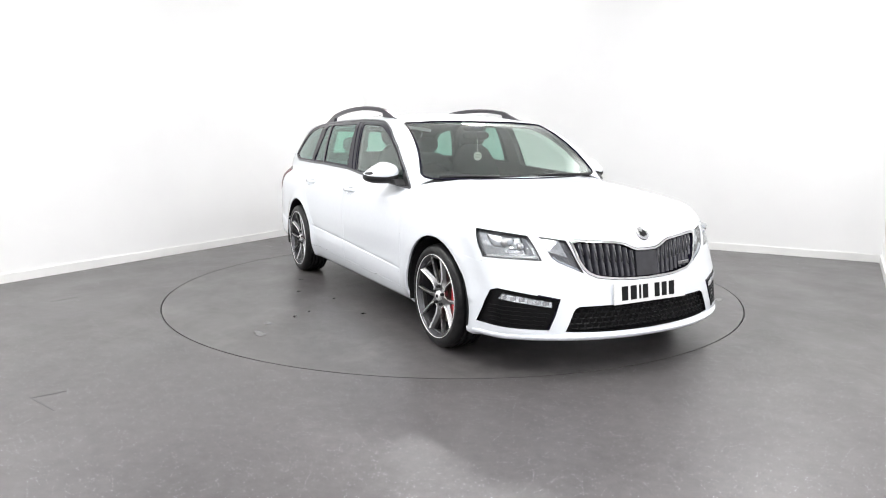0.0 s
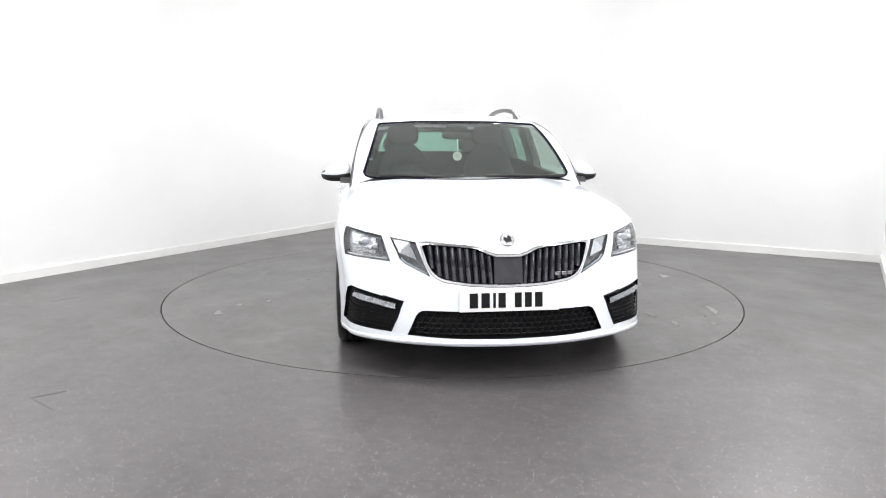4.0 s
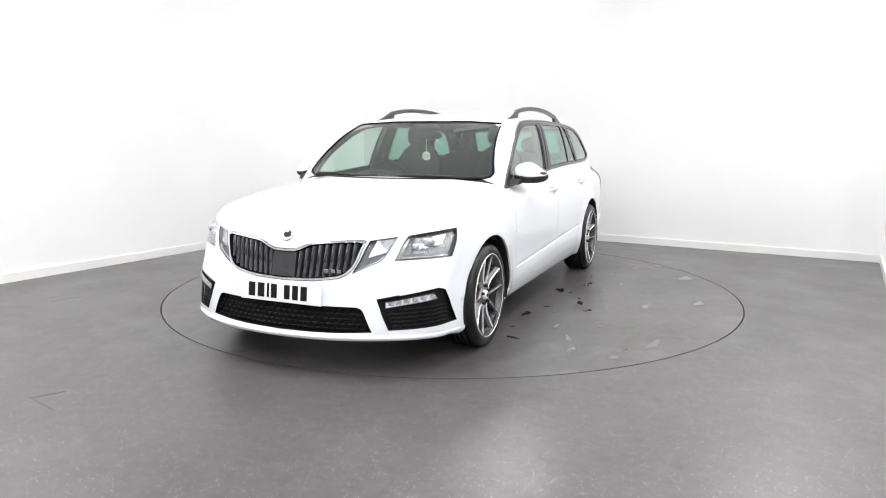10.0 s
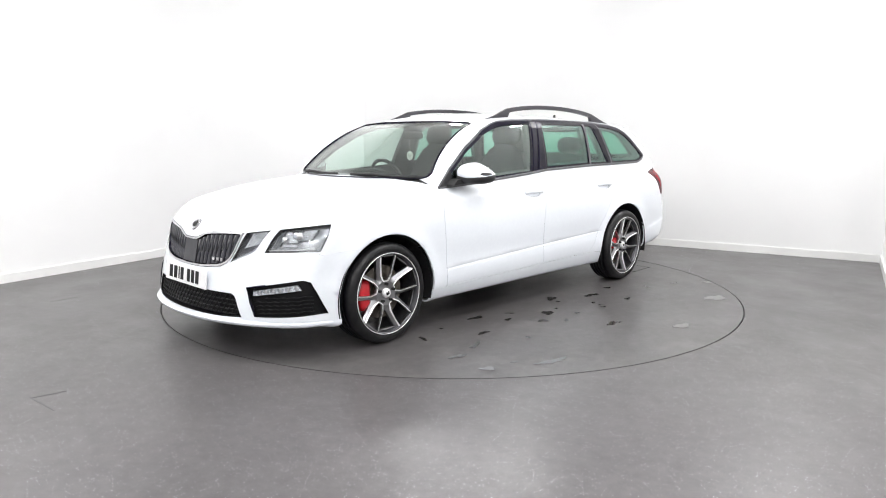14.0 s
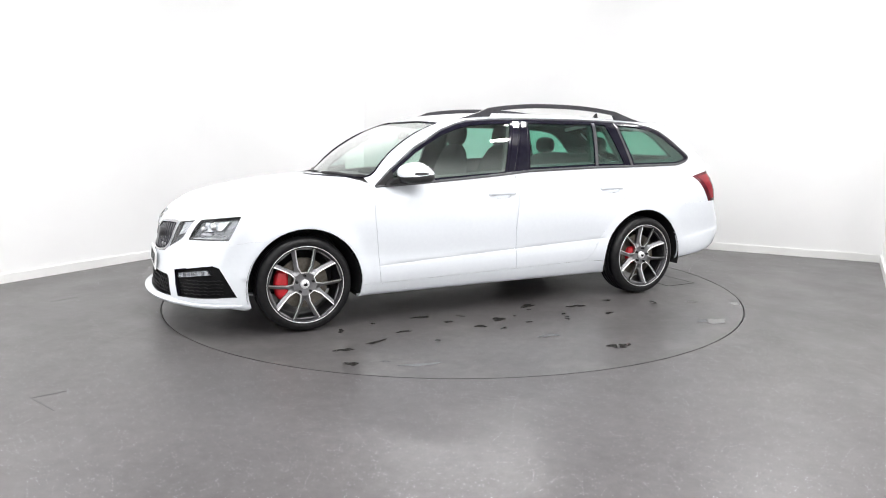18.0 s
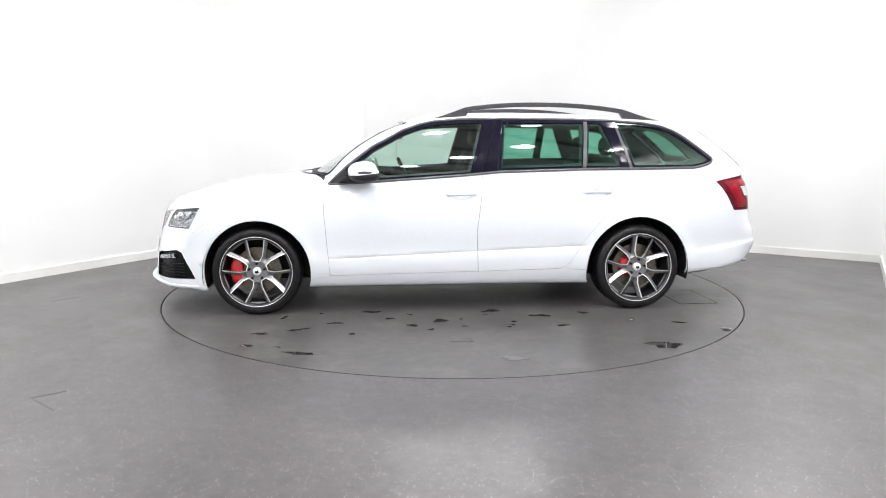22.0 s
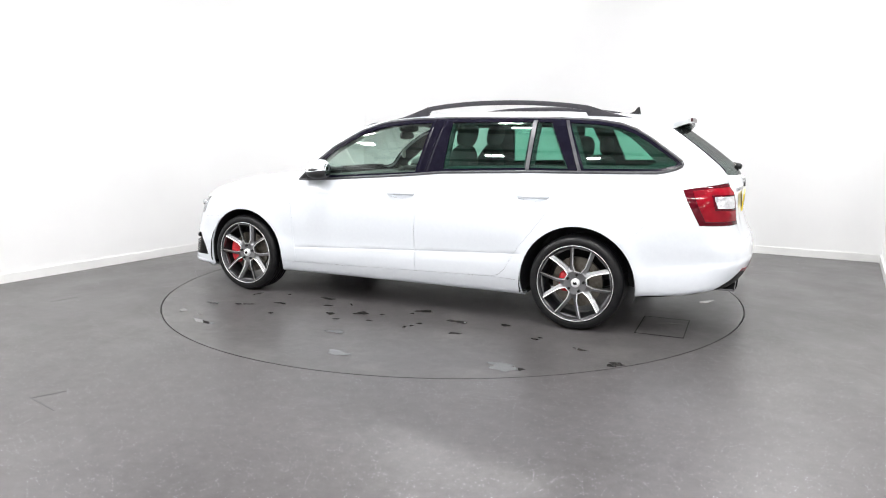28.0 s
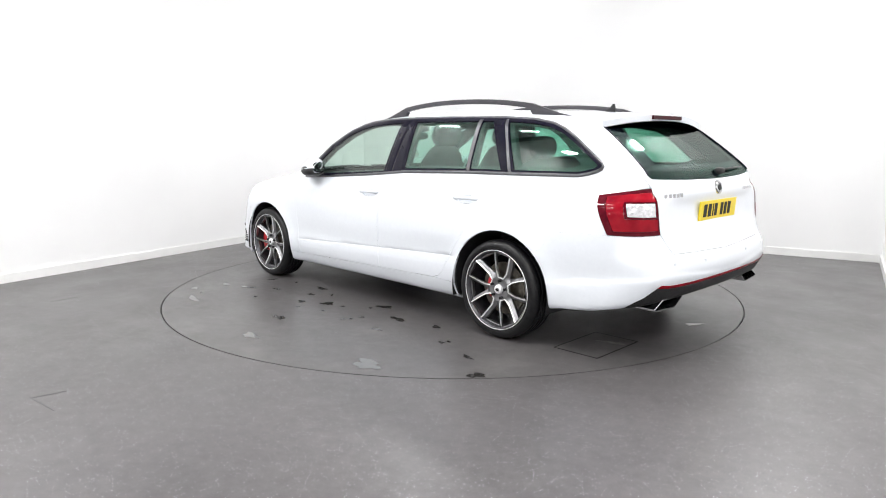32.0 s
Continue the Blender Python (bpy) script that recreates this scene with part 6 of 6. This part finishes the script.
def build_marks():
    wet = [(1.08, 1.80, 0.13, 0.045, -14), (0.11, 1.63, 0.085, 0.05, 0), (-1.12, 1.83, 0.15, 0.085, 5), (0.20, 1.15, 0.085, 0.05, 0), (-0.52, 1.07, 0.10, 0.045, -4), (0.92, 1.15, 0.06, 0.03, 0),
           (1.39, 1.36, 0.08, 0.035, 0), (0.40, 1.25, 0.05, 0.04, 10), (1.43, 1.62, 0.05, 0.05, 0), (-1.43, 1.34, 0.06, 0.025, -8), (1.16, 1.29, 0.085, 0.03, 20), (-0.61, 1.34, 0.05, 0.03, 0),
           (-0.19, 0.91, 0.09, 0.05, 0), (0.67, 0.87, 0.08, 0.04, 0), (-0.15, 2.0, 0.10, 0.06, 10), (0.74, -1.80, 0.08, 0.05, 0), (0.51, -1.69, 0.06, 0.03, 0), (-1.67, 1.53, 0.06, 0.06, 0), (0.55, 1.06, 0.04, 0.03, 0),
           (0.28, 1.36, 0.03, 0.02, 0), (-0.30, 1.22, 0.03, 0.02, 0), (-2.04, -0.27, 0.12, 0.03, 60), (0.05, 1.30, 0.03, 0.02, 0), (0.80, 1.42, 0.03, 0.02, 0), (-0.85, 1.02, 0.06, 0.03, 0)]
    for k, (x, y, rx, ry, a) in enumerate(wet):
        blot(x, y, rx * 0.68, ry * 0.68, a, 0.0016, k + 3, WET, "wet_mark", TURNTABLE, "wet mark on the deck")
    rnd = random.Random(5)
    for k in range(16):
        x, y = rnd.uniform(-1.2, 1.4), rnd.uniform(0.85, 1.7) * rnd.choice((1, 1, -1))
        blot(x, y, rnd.uniform(0.010, 0.03), rnd.uniform(0.008, 0.018), rnd.uniform(0, 180), 0.0012, k + 60, WET, "wet_mark", TURNTABLE, "wet mark on the deck", 14)
    # hatch in the deck
    hatch = [(-1.67, 0.37), (-1.97, 0.37), (-1.97, 0.83), (-1.67, 0.83)]
    bm = bmesh.new()
    for a, b in zip(hatch, hatch[1:] + hatch[:1]):
        d = Vector((b[0] - a[0], b[1] - a[1], 0)).normalized() * 0.003
        join(bm, box_bm(min(a[0], b[0]) - 0.003, max(a[0], b[0]) + 0.003, min(a[1], b[1]) - 0.003, max(a[1], b[1]) + 0.003, 0.0, 0.0018))
    part("hatch_joint", bm, INK, TURNTABLE, "dark joint round the deck hatch")
    part("hatch", box_bm(-1.966, -1.674, 0.374, 0.826, 0.0, 0.0014), DECK, TURNTABLE, "square hatch in the deck")
    blot(-1.87, 0.50, 0.07, 0.02, 20, 0.003, 99, DUST, "dried_mark", TURNTABLE, "pale dried mark on the hatch")
    # scuffs on the fixed floor
    for k, (a, b) in enumerate((((-3.069, -0.642), (-2.951, -0.506)), ((-2.029, -2.596), (-1.852, -2.733)), ((-2.03, -2.60), (-1.90, -2.50)))):
        v = Vector((b[0] - a[0], b[1] - a[1], 0))
        ob = blot(0, 0, v.length / 2, 0.005, math.degrees(math.atan2(v.y, v.x)), 0.0016, 200 + k, SCUFF, "scuff", None, "")
        ob.location = ((a[0] + b[0]) / 2, (a[1] + b[1]) / 2, 0)
        tagged(ob, "thin dark scuff on the grey floor", "scuff mark", "floor scuffs")


# ---------------------------------------------------------------- the whole
build_room()
build_floor()
build_turntable()
build_marks()
build_car()

# the turntable's slow turn: seconds and the car's heading in degrees
HEADINGS = [(0, -61.61), (4, -82.12), (8, -102.46), (12, -122.98), (16, -143.32), (20, -163.61), (24, -183.65), (28, -203.66), (32, -224.01)]


def motions():
    for thing in (TURNTABLE, CAR):
        y = TABLE_Y if thing is TURNTABLE else 0.0
        walk(thing, [(t, pose(0, y, 0, 0, 0, a)) for t, a in HEADINGS])


motions()
